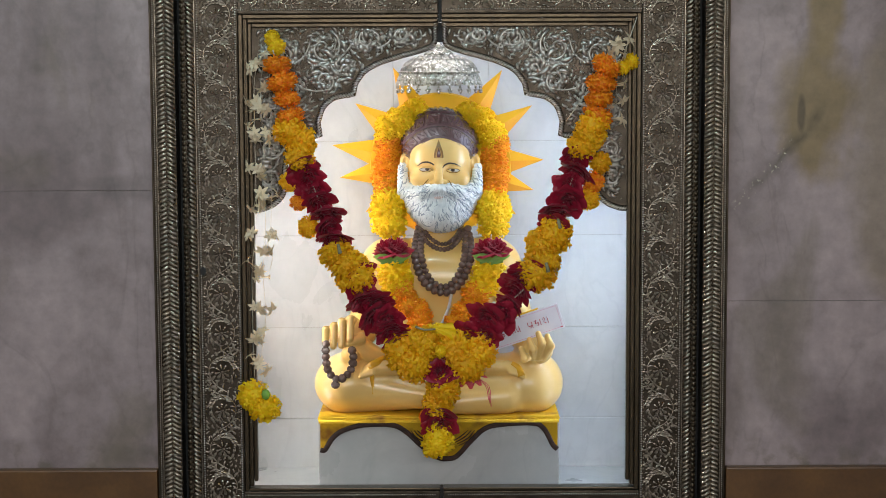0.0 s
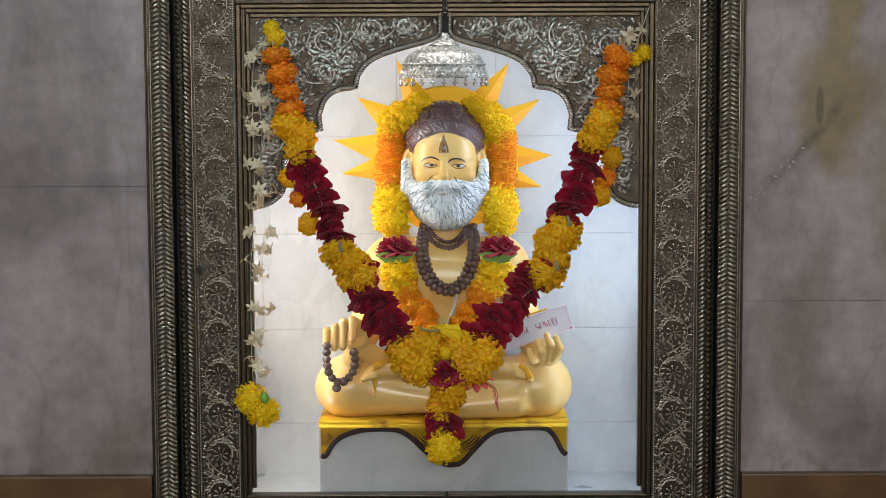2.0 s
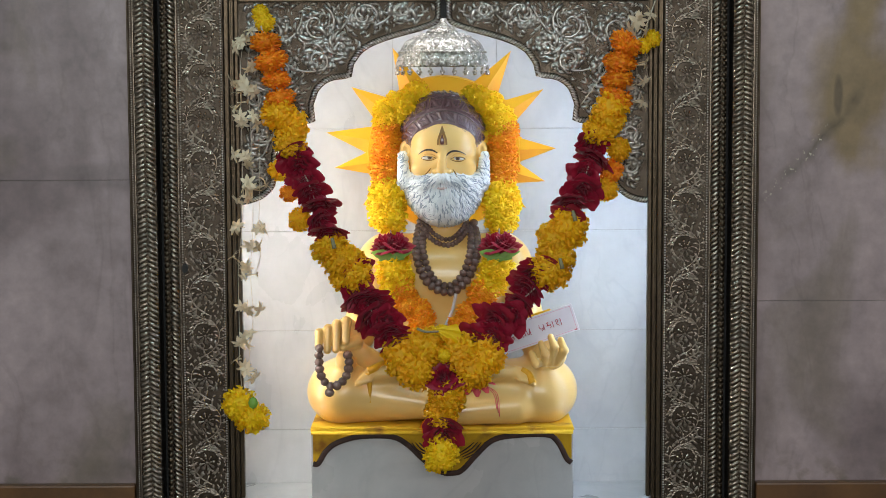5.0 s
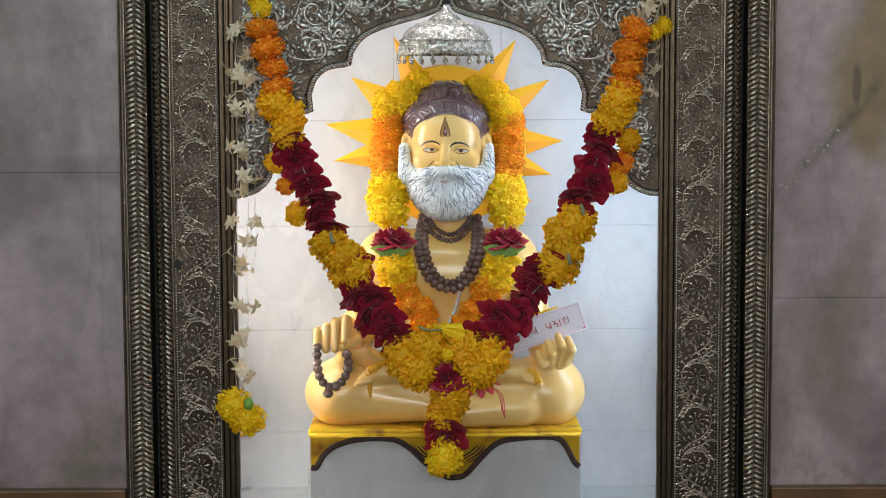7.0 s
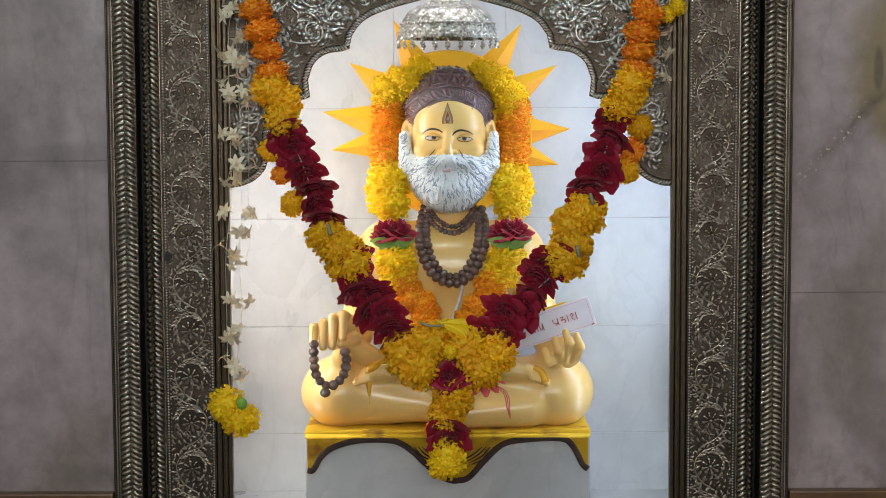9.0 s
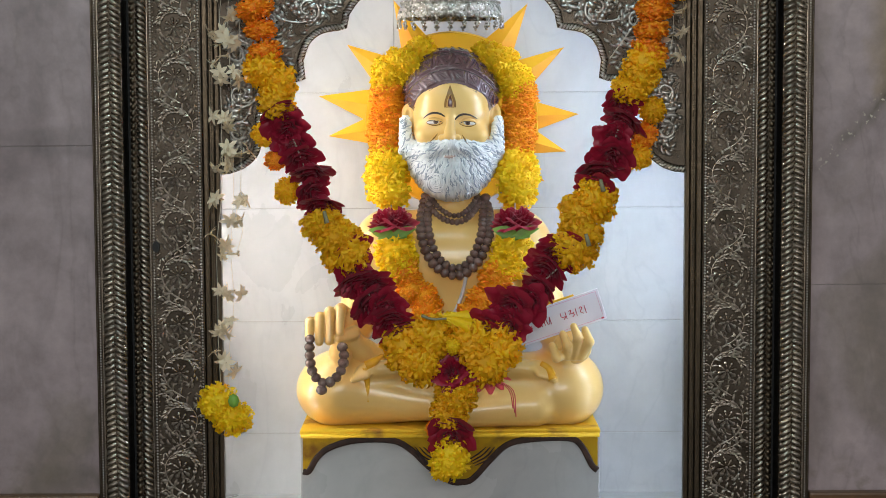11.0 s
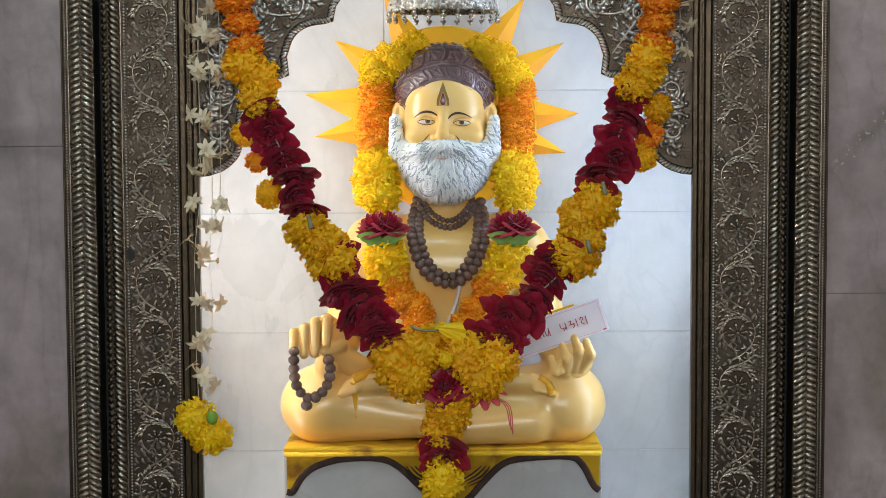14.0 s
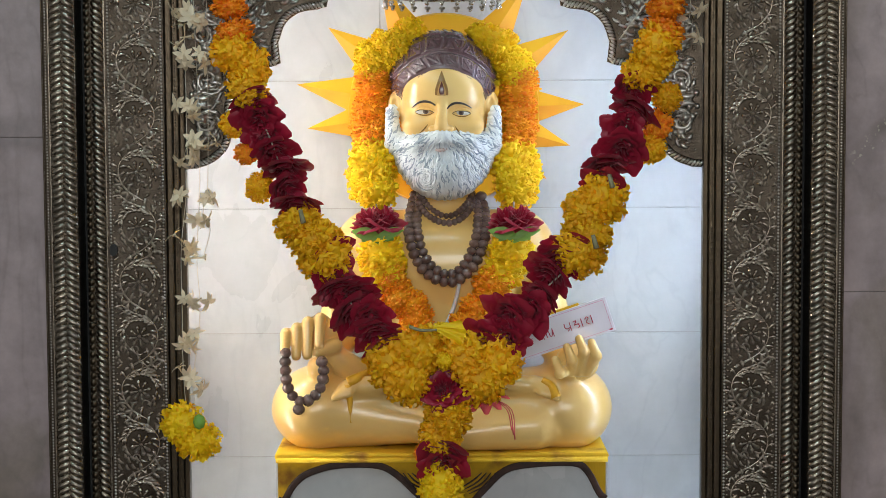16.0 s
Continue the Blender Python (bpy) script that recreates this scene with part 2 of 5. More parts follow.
def box(x0, x1, y0, y1, z0, z1, bevel=0.0, bm=None):
    own = bmesh.new()
    bmesh.ops.create_cube(own, size=1, matrix=Matrix.Translation(((x0 + x1) / 2, (y0 + y1) / 2, (z0 + z1) / 2)) @ Matrix.Diagonal((x1 - x0, y1 - y0, z1 - z0, 1)))
    if bevel:
        bmesh.ops.bevel(own, geom=own.edges[:], offset=bevel, segments=2, affect="EDGES", profile=0.6)
    if bm is None:
        return own
    tmp = bpy.data.meshes.new("tmp")
    own.to_mesh(tmp)
    own.free()
    bm.from_mesh(tmp)
    bpy.data.meshes.remove(tmp)
    return bm


def scatter(template, mats):
    """Copies of a (verts, faces) template by 4x4 matrices, joined."""
    tv, tf = np.asarray(template[0], float), template[1]
    vs, fs = [], []
    for i, m in enumerate(mats):
        a = np.array(m)
        vs.append(tv @ a[:3, :3].T + a[:3, 3])
        k = i * len(tv)
        fs.extend([tuple(v + k for v in f) for f in tf])
    return np.concatenate(vs), fs


def joined(*pieces):
    vs, fs, k = [], [], 0
    for v, f in pieces:
        vs.append(np.asarray(v, float))
        fs.extend([tuple(i + k for i in g) for g in f])
        k += len(v)
    return np.concatenate(vs), fs


def dome(nu=8, nv=3):
    """A half ball that bulges towards -y, radius 1."""
    v, f = [], []
    for j in range(nv):
        a = j / nv * math.pi / 2
        for i in range(nu):
            t = i / nu * 2 * math.pi
            v.append((math.cos(t) * math.cos(a), -math.sin(a), math.sin(t) * math.cos(a)))
    v.append((0, -1, 0))
    for j in range(nv - 1):
        for i in range(nu):
            f.append((j * nu + i, j * nu + (i + 1) % nu, (j + 1) * nu + (i + 1) % nu, (j + 1) * nu + i))
    for i in range(nu):
        f.append(((nv - 1) * nu + i, (nv - 1) * nu + (i + 1) % nu, nv * nu))
    return v, f


DOME = dome()
DOME_LOW = dome(6, 2)


def stroke(points, r0, r1, sides=6, closed_ends=True, mid=None):
    """A tapered tube along points in space."""
    pts = [Vector(p) for p in points]
    n = len(pts)
    v, f = [], []
    up = Vector((0, -1, 0.001))
    for i, p in enumerate(pts):
        d = (pts[min(i + 1, n - 1)] - pts[max(i - 1, 0)]).normalized()
        s = d.cross(up)
        if s.length < 1e-5:
            s = d.cross(Vector((1, 0, 0)))
        s.normalize()
        u = s.cross(d)
        t = i / max(n - 1, 1)
        r = r0 + (r1 - r0) * t
        if mid:
            r = r + (mid - (r0 + r1) / 2) * math.sin(math.pi * t)
        for k in range(sides):
            a = 2 * math.pi * k / sides
            v.append(tuple(p + s * (r * math.cos(a)) + u * (r * math.sin(a))))
    for i in range(n - 1):
        for k in range(sides):
            f.append((i * sides + k, i * sides + (k + 1) % sides, (i + 1) * sides + (k + 1) % sides, (i + 1) * sides + k))
    if closed_ends:
        f.append(tuple(range(sides))[::-1])
        f.append(tuple(range((n - 1) * sides, n * sides)))
    return v, f


def smooth_path(points, steps):
    """A Catmull-Rom line through points."""
    p = [Vector(q) for q in points]
    p = [p[0] * 2 - p[1]] + p + [p[-1] * 2 - p[-2]]
    out = []
    for i in range(1, len(p) - 2):
        for s in range(steps):
            t = s / steps
            a, b, c, d = p[i - 1], p[i], p[i + 1], p[i + 2]
            out.append(0.5 * ((2 * b) + (c - a) * t + (2 * a - 5 * b + 4 * c - d) * t * t + (3 * b - a - 3 * c + d) * t ** 3))
    out.append(p[-2])
    return out


def at(x, y, z, ry=0, sx=1, sy=1, sz=1):
    return Matrix.Translation((x, y, z)) @ Matrix.Rotation(ry, 4, "Y") @ Matrix.Diagonal((sx, sy, sz, 1))

# ---- the room ----
ROOM_X, ROOM_Y, ROOM_Z = 2.2, -5.0, 3.0
NX, NZ0, NZ1 = 0.475, 0.80, 1.86        # the opening for the niche in the wall


def structure(ob, label="", category=""):
    return tagged(ob, label, category, kind="structure")


wall = structure(empty("wall_north"), "grey veined marble wall with a niche opening", "wall")
# slabs of the wall round the opening, with thin joints
JL, JR = 1.406, 1.205
for side, rows in ((-1, (0.0, 0.905, JL, 1.95, 2.5, 3.0)), (1, (0.0, 0.905, JR, 1.755, 2.3, 3.0))):
    for lo, hi in zip(rows, rows[1:]):
        for a, b in ((NX, 1.05), (1.05, 1.63), (1.63, ROOM_X)):
            x0, x1 = sorted((side * a, side * b))
            g = 0.0004
            part("marble_slab", box(x0 + g, x1 - g, 0.0, 0.05, lo + g, hi - g, 0.0006), M_WALL, wall)
part("marble_slab", box(-NX, NX, 0.0, 0.05, NZ1, 3.0), M_WALL, wall)
part("marble_slab", box(-NX, NX, 0.0, 0.05, 0.0, NZ0), M_WALL, wall)
part("backing", box(-ROOM_X, -NX - 0.02, 0.052, 0.30, 0, 3), M_GROUT, wall)
part("joint_filler", box(-ROOM_X, -NX - 0.003, 0.0012, 0.049, 0.01, 2.99), M_FILLER, wall)
part("joint_filler", box(NX + 0.003, ROOM_X, 0.0012, 0.049, 0.01, 2.99), M_FILLER, wall)
part("backing", box(NX + 0.02, ROOM_X, 0.052, 0.30, 0, 3), M_GROUT, wall)

structure(part("floor", box(-ROOM_X, ROOM_X, ROOM_Y, 0.0, -0.1, 0.0), M_FLOOR), "polished grey stone floor of the shrine room", "floor")
structure(part("ceiling", box(-ROOM_X, ROOM_X, ROOM_Y, 0.3, 3.0, 3.1), M_PLASTER), "plain plastered ceiling", "ceiling")
# unseen wall; its opening above a sill is added for the side light
bm = box(ROOM_X, ROOM_X + 0.15, -1.6, 0.3, 0, 3)
box(ROOM_X, ROOM_X + 0.15, ROOM_Y, -3.5, 0, 3, 0, bm)
box(ROOM_X, ROOM_X + 0.15, -3.5, -1.6, 2.5, 3, 0, bm)
box(ROOM_X, ROOM_X + 0.15, -3.5, -1.6, 0, 0.45, 0, bm)
structure(part("wall_east", bm, M_PLASTER), "unseen plastered side wall with an added opening above a sill", "wall")
structure(part("wall_west", box(-ROOM_X - 0.15, -ROOM_X, ROOM_Y, 0.3, 0, 3), M_PLASTER), "plain plastered side wall", "wall")
bm = box(-ROOM_X, -1.1, ROOM_Y - 0.15, ROOM_Y, 0, 3)
box(1.7, ROOM_X, ROOM_Y - 0.15, ROOM_Y, 0, 3, 0, bm)
box(-1.1, 1.7, ROOM_Y - 0.15, ROOM_Y, 0, 1.6, 0, bm)
box(-1.1, 1.7, ROOM_Y - 0.15, ROOM_Y, 2.9, 3, 0, bm)
structure(part("wall_south", bm, M_PLASTER), "plastered rear wall with a high window", "wall")

# brown stone ledge on both sides of the frame
for side in (-1, 1):
    x0, x1 = sorted((side * 0.5065, side * ROOM_X))
    ledge = structure(part("trim", box(x0, x1, -0.022, -0.001, 0.60, 0.909, 0.003), M_DADO), "brown polished stone dado below the marble", "dado")

# ---- the niche ----
niche = structure(empty("wall_niche"), "white marble lining of the lit niche", "wall")
YB = 0.24
ROWZ = (0.80, 0.948, 1.125, 1.302, 1.481, 1.659, 1.86)
for i, (lo, hi) in enumerate(zip(ROWZ, ROWZ[1:])):
    cuts = (-0.46, -0.089, 0.092, 0.46) if i > 3 else (-0.46, -0.02 + 0.03 * (i % 2), 0.46)
    for a, b in zip(cuts, cuts[1:]):
        g = 0.0005
        part("marble_tile", box(a + g, b - g, YB, YB + 0.012, lo + g, hi - g, 0.0006), M_NICHE, niche)
part("mortar", box(-0.459, 0.459, YB + 0.0012, YB + 0.03, 0.80, 1.86), M_GROUT, niche)
part("side_lining", box(-0.475, -0.46, 0.05, YB + 0.03, 0.80, 1.86), M_NICHE, niche)
part("side_lining", box(0.46, 0.475, 0.05, YB + 0.03, 0.80, 1.86), M_NICHE, niche)
part("top_lining", box(-0.475, 0.475, 0.05, YB + 0.03, 1.86, 1.875), M_NICHE, niche)
part("shelf_slab", box(-0.46, 0.46, 0.05, YB, 0.835, 0.852, 0.002), M_NICHE, niche)
part("base_slab", box(-0.475, 0.475, 0.05, YB + 0.03, 0.785, 0.8), M_NICHE, niche)
for side in (-1, 1):
    lamp = tagged(empty("strip_lamp", (side * 0.404, 0.046, 0)), "slim white strip lamp inside the niche", "lamp")
    part("channel", box(-0.008, 0.008, -0.006, 0.006, 0.90, 1.72, 0.002), M_SILVER_FLAT, lamp)

# ---- chased silver frame and doors ----
def rope_strip(name, parent, x0, x1, z0, z1, y, slant, pitch=0.0080, horizontal=False, bulge=0.0045, mat=None):
    """A moulding of slanting bars between z0 and z1 (or along x)."""
    w = (x1 - x0)
    n = int((z1 - z0) / pitch)
    rng = random.Random(7)
    length = math.hypot(w, w * math.tan(slant)) * 0.62
    mats = []
    for i in range(n):
        c = z0 + (i + 0.5) * (z1 - z0) / n
        ang = -slant + rng.uniform(-0.05, 0.05)
        m = Matrix.Translation(((x0 + x1) / 2, y, c)) @ Matrix.Rotation(ang, 4, "Y") @ Matrix.Diagonal((length, bulge * rng.uniform(0.85, 1.1), pitch * 0.58, 1))
        if horizontal:
            m = Matrix.Rotation(radians(90), 4, "Y") @ m
        mats.append(m)
    v, f = scatter(DOME_LOW, mats)
    return raw_object(name, v, f, mat or M_ROPE, parent)


def bead_strip(parent, a, b, y, r, gap, mat=None):
    """A row of small beads from a to b (x, z)."""
    a, b = Vector(a), Vector(b)
    n = max(2, int((b - a).length / gap))
    v, f = scatter(DOME_LOW, [at(*(lambda p: (p.x, y, p.y))(a.lerp(b, i / n)), 0, r, r, r) for i in range(n + 1)])
    return tagged(raw_object("bead_row", v, f, mat or M_SILVER, parent), kind="stuff")


def moulding(name, parent, x0, x1, z0, z1, y0, y1, mat, bevel=0.0025):
    return part(name, box(x0, x1, y0, y1, z0, z1, bevel), mat, parent)


# fixed outer frame
FZ0, FZ1 = 0.745, 1.905
jamb = structure(empty("door_frame"), "embossed silver door frame with twisted rope mouldings", "door frame")
for s in (-1, 1):
    x = lambda a, b: tuple(sorted((s * a, s * b)))
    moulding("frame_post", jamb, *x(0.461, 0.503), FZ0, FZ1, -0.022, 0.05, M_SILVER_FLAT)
    moulding("edge_fillet", jamb, *x(0.4995, 0.5055), FZ0, FZ1, -0.016, 0.0, M_DARK, 0.001)
    bead_strip(jamb, (s * 0.4985, FZ0), (s * 0.4985, FZ1), -0.0215, 0.0014, 0.0038)
    moulding("fillet", jamb, *x(0.4932, 0.4952), FZ0, FZ1, -0.0245, -0.02, M_ROPE, 0.0008)
    a, b = x(0.4780, 0.4930)
    rope_strip("rope_moulding", jamb, a, b, FZ0, FZ1, -0.0215, -0.45 * s, bulge=0.004)
    a, b = x(0.4625, 0.4780)
    rope_strip("rope_moulding", jamb, a, b, FZ0, FZ1, -0.0220, 0.62 * s, bulge=0.0065)
    # black strip in place of the shade between post and leaf
    part("shadow_gap", box(*x(0.4548, 0.4608), 0.018, 0.03, FZ0, FZ1), M_GAP, jamb)
moulding("frame_head", jamb, -0.503, 0.503, FZ1, FZ1 + 0.045, -0.022, 0.05, M_SILVER_FLAT)
moulding("frame_sill", jamb, -0.503, 0.503, FZ0 - 0.045, FZ0, -0.022, 0.05, M_SILVER_FLAT)


# vine ornament, one repeat of 70 mm
def rosette():
    """A bead ringed by eight drop-shaped petals that swell towards their tips."""
    ms = [at(0, 0, 0, 0, 0.0028, 0.0036, 0.0028)]
    for i in range(8):
        a = i * math.pi / 4 + 0.2
        ms.append(at(0.0072 * math.cos(a), 0, 0.0072 * math.sin(a), -a, 0.0042, 0.0040, 0.0017))
        ms.append(at(0.0112 * math.cos(a), 0, 0.0112 * math.sin(a), -a, 0.0038, 0.0048, 0.0030))
    return scatter(dome(8, 3), ms)


def leaf_blob(x, z, ang, length, width, high=0.0024):
    """One chased leaflet that points along ang."""
    return scatter(DOME_LOW, [at(x + math.cos(ang) * length / 2, 0, z + math.sin(ang) * length / 2, -ang, length / 2, high, width / 2)])


def arc(cx, cz, r, a0, a1, n=9):
    return [(cx + r * math.cos(a0 + (a1 - a0) * i / (n - 1)), 0, cz + r * math.sin(a0 + (a1 - a0) * i / (n - 1))) for i in range(n)]


def comma(x, z, ang, length, curl, fat=0.0025):
    """A drop-shaped chased leaf that bends as it goes."""
    pts = [(x + length * t * math.cos(ang + curl * t), 0, z + length * t * math.sin(ang + curl * t)) for t in (0, 0.3, 0.6, 0.85, 1.0)]
    return stroke(pts, 0.0006, 0.0006, 5, True, fat)


def vine(flip, seed):
    """One repeat: a stem that swings round the rosette, with feathered leaves and dots."""
    rng = random.Random(seed)
    ps = []
    stem = smooth_path([(0.010, 0, -0.038), (-0.010, 0, -0.026), (-0.0215, 0, -0.010), (-0.0225, 0, 0.008), (-0.010, 0, 0.024), (0.010, 0, 0.031), (0.024, 0, 0.042)], 5)
    ps.append(stroke(stem, 0.0013, 0.0011, 6))
    for i in range(2, len(stem) - 1, 3):
        d = stem[i + 1] - stem[i - 1]
        a = math.atan2(d.z, d.x)
        for side in (-1, 1):
            ln = rng.uniform(0.0095, 0.0130)
            ps.append(comma(stem[i].x, stem[i].z, a + side * rng.uniform(0.45, 0.75), ln, side * 0.5))
    # a feathered spray across the free half, and a curl over the flower
    spray = smooth_path([(-0.020, 0, 0.014), (-0.004, 0, 0.022), (0.012, 0, 0.020), (0.0225, 0, 0.008)], 5)
    ps.append(stroke(spray, 0.0015, 0.0009, 6))
    for i in range(2, len(spray) - 1, 2):
        d = spray[i + 1] - spray[i - 1]
        a = math.atan2(d.z, d.x)
        ps.append(comma(spray[i].x, spray[i].z, a + 0.7, 0.0125, -0.5, 0.0028))
        ps.append(comma(spray[i].x, spray[i].z, a - 0.8, 0.0085, 0.5))
    ps.append(stroke(arc(0.0065, -0.0175, 0.0050, radians(200), radians(-50), 8), 0.0012, 0.0007, 5))
    # leaves in a ring on the open side of the flower
    for i in range(5):
        a = radians(-72 + 24 * i)
        ps.append(comma(0.0195 * math.cos(a), 0.0195 * math.sin(a), a + 1.0, 0.0090, 0.7))
    # punched dots along both borders and in the gaps
    for k in range(10):
        z = -0.034 + 0.007 * k
        for x in (-0.0292, 0.0292):
            ps.append(scatter(DOME_LOW, [at(x + rng.uniform(-0.0012, 0.0012), 0, z + rng.uniform(-0.001, 0.001), 0, 0.0018, 0.0022, 0.0018)]))
    for k in range(12):
        x, z = rng.uniform(-0.026, 0.026), rng.uniform(-0.034, 0.034)
        if math.hypot(x, z) > 0.0145:
            ps.append(scatter(DOME_LOW, [at(x, 0, z, 0, 0.0016, 0.0021, 0.0016)]))
    taken = []
    for k in range(260):
        x, z = rng.uniform(-0.0275, 0.0275), rng.uniform(-0.035, 0.035)
        near = min((p - Vector((x, 0, z))).length for p in stem + spray)
        if math.hypot(x, z) < 0.0190 or near < 0.0045 or any((x - a) ** 2 + (z - b) ** 2 < 0.0062 ** 2 for a, b in taken):
            continue
        taken.append((x, z))
        ps.append(comma(x, z, math.atan2(z, x) + rng.uniform(0.8, 1.8), rng.uniform(0.0060, 0.0095), 0.8, 0.0021))
    v, f = joined(*ps)
    v = np.array(v)
    if flip:
        v[:, 0] *= -1
        f = [g[::-1] for g in f]
    return v, f


def share(name, me, parent, m):
    ob = new(name, me)
    ob.parent = parent
    ob.matrix_basis = m
    return ob


def mesh_of(name, vf, mat):
    me = bpy.data.meshes.new(name)
    me.from_pydata(np.asarray(vf[0]).tolist(), [], [list(map(int, g)) for g in vf[1]])
    me.materials.append(mat)
    me.polygons.foreach_set("use_smooth", [True] * len(me.polygons))
    return me


ROSETTE = mesh_of("rosette", rosette(), M_CHASED)
VINES = [mesh_of("vine_scroll", vine(k % 2, k), M_CHASED) for k in range(4)]

# outline of the cusped arch, the half at negative x from the springing to the crown
ARCH = ([Vector((-0.331, 0, 1.369))] + smooth_path([(-0.318, 0, 1.370), (-0.298, 0, 1.378), (-0.281, 0, 1.395), (-0.276, 0, 1.420)], 4)
        + smooth_path([(-0.2765, 0, 1.445), (-0.264, 0, 1.480), (-0.242, 0, 1.497), (-0.2135, 0, 1.500)], 4)
        + smooth_path([(-0.2165, 0, 1.525), (-0.206, 0, 1.552), (-0.185, 0, 1.568), (-0.1535, 0, 1.573)], 4)
        + smooth_path([(-0.150, 0, 1.592), (-0.134, 0, 1.613), (-0.108, 0, 1.628), (-0.070, 0, 1.640), (-0.036, 0, 1.649), (-0.014, 0, 1.658), (-0.0085, 0, 1.668)], 4))


def spiral(cx, cz, r, turns, start, way, r0=0.0040, r1=0.0018):
    n = int(14 * turns)
    pts = []
    for i in range(n + 1):
        t = i / n
        a = start + way * turns * 2 * math.pi * t
        q = r * (1 - 0.82 * t)
        pts.append((cx + q * math.cos(a), 0, cz + q * math.sin(a)))
    return stroke(pts, r0, r1, 6)


def inside_spandrel(x, z, margin=0.016):
    if x < -0.331 + 0.010 or x > -0.014 or z > 1.690:
        return False
    for p, q in zip(ARCH, ARCH[1:]):
        if (Vector((x, 0, z)) - p).length < margin or (Vector((x, 0, z)) - (p + q) / 2).length < margin:
            return False
    best = None
    for p, q in zip(ARCH, ARCH[1:]):
        lo, hi = sorted((p.x, q.x))
        if lo <= x <= hi:
            zz = p.z + (q.z - p.z) * ((x - p.x) / (q.x - p.x) if abs(q.x - p.x) > 1e-6 else 0.5)
            best = zz if best is None else max(best, zz)
    return best is not None and z > best


def acanthus(x, z, ang, length, curl, fat):
    """A fleshy leaf with a rolled tip and two small lobes."""
    run = lambda t: (x + length * t * math.cos(ang + curl * t), 0, z + length * t * math.sin(ang + curl * t))
    ps = [stroke([run(t) for t in (0, 0.2, 0.4, 0.6, 0.8, 1.0)], 0.0012, 0.0014, 6, True, fat)]
    tip = run(1.0)
    ps.append(scatter(DOME_LOW, [at(tip[0], 0, tip[2], 0, fat * 0.85, 0.0044, fat * 0.85)]))
    for t, side in ((0.45, 1), (0.7, -1)):
        p = run(t)
        ps.append(comma(p[0], p[2], ang + curl * t + side * 0.9, length * 0.45, side * 0.8, fat * 0.75))
    return joined(*ps)


def spandrel_scroll():
    """Leafy scrolls that fill the panel over the arch."""
    rng = random.Random(11)
    ps = []
    seeds = [(-0.282, 1.646, 0.031, 1), (-0.205, 1.655, 0.033, -1), (-0.128, 1.668, 0.023, 1), (-0.066, 1.675, 0.015, -1), (-0.205, 1.597, 0.020, 1),
             (-0.262, 1.578, 0.030, -1), (-0.303, 1.535, 0.021, 1), (-0.300, 1.478, 0.022, -1), (-0.303, 1.423, 0.018, 1), (-0.165, 1.618, 0.014, -1)]
    for cx, cz, r, way in seeds:
        st = rng.uniform(0, 6.28)
        ps.append(spiral(cx, cz, r, 1.10, st, way, 0.0030, 0.0022))
        ps.append(spiral(cx, cz, r * 0.80, 0.45, st + 0.4 * way, way, 0.0014, 0.0020))
        # a fat leaf that fills the eye of the scroll, others thrown off outside
        ps.append(acanthus(cx - r * 0.25 * math.cos(st), cz - r * 0.25 * math.sin(st), st + 0.6 * way, r * 0.75, way * 1.4, 0.0062))
        for k in range(8):
            a = st + way * k * 0.78 + rng.uniform(-0.15, 0.15)
            q = r * (1 - 0.82 * min(k * 0.78 / 6.9, 1.0)) * 1.06
            x, z = cx + q * math.cos(a), cz + q * math.sin(a)
            d = a + way * 0.75
            ln = rng.uniform(0.016, 0.027) * (1.0 if k < 5 else 0.6)
            if inside_spandrel(x, z, 0.011) and inside_spandrel(x + ln * math.cos(d), z + ln * math.sin(d), 0.010):
                ps.append(acanthus(x, z, d, ln, way * 0.9, rng.uniform(0.0042, 0.0062)))
    # stems that run from scroll to scroll
    for a, b in zip(seeds, seeds[1:]):
        if math.hypot(a[0] - b[0], a[1] - b[1]) < 0.09:
            mid = ((a[0] + b[0]) / 2 + 0.006, 0, (a[1] + b[1]) / 2 - 0.008)
            ps.append(stroke(smooth_path([(a[0] + a[2] * 0.7, 0, a[1] - a[2] * 0.7), mid, (b[0] - b[2] * 0.6, 0, b[1] + b[2] * 0.7)], 5), 0.0026, 0.0016, 6))
    # small leaves that crowd the ground, turned the way the nearest scroll runs
    taken = []
    for _ in range(2600):
        x, z = rng.uniform(-0.322, -0.016), rng.uniform(1.38, 1.692)
        if not inside_spandrel(x, z, 0.0085) or any((x - a) ** 2 + (z - b) ** 2 < 0.0078 ** 2 for a, b in taken):
            continue
        taken.append((x, z))
        cx, cz, r, way = min(seeds, key=lambda q: math.hypot(x - q[0], z - q[1]) - q[2])
        a = math.atan2(z - cz, x - cx) + way * rng.uniform(0.7, 1.5)
        ln = rng.uniform(0.009, 0.015)
        ps.append(comma(x - ln * 0.4 * math.cos(a), z - ln * 0.4 * math.sin(a), a, ln, way * rng.uniform(0.5, 1.3), rng.uniform(0.0024, 0.0036)))
    # hammered ground between the leaves
    for _ in range(1500):
        x, z = rng.uniform(-0.325, -0.015), rng.uniform(1.38, 1.69)
        if inside_spandrel(x, z, 0.010):
            ln = rng.uniform(0.003, 0.007)
            ps.append(leaf_blob(x, z, rng.uniform(0, 6.28), ln, ln * 0.45, 0.0016))
    return joined(*ps)


SCROLL = spandrel_scroll()


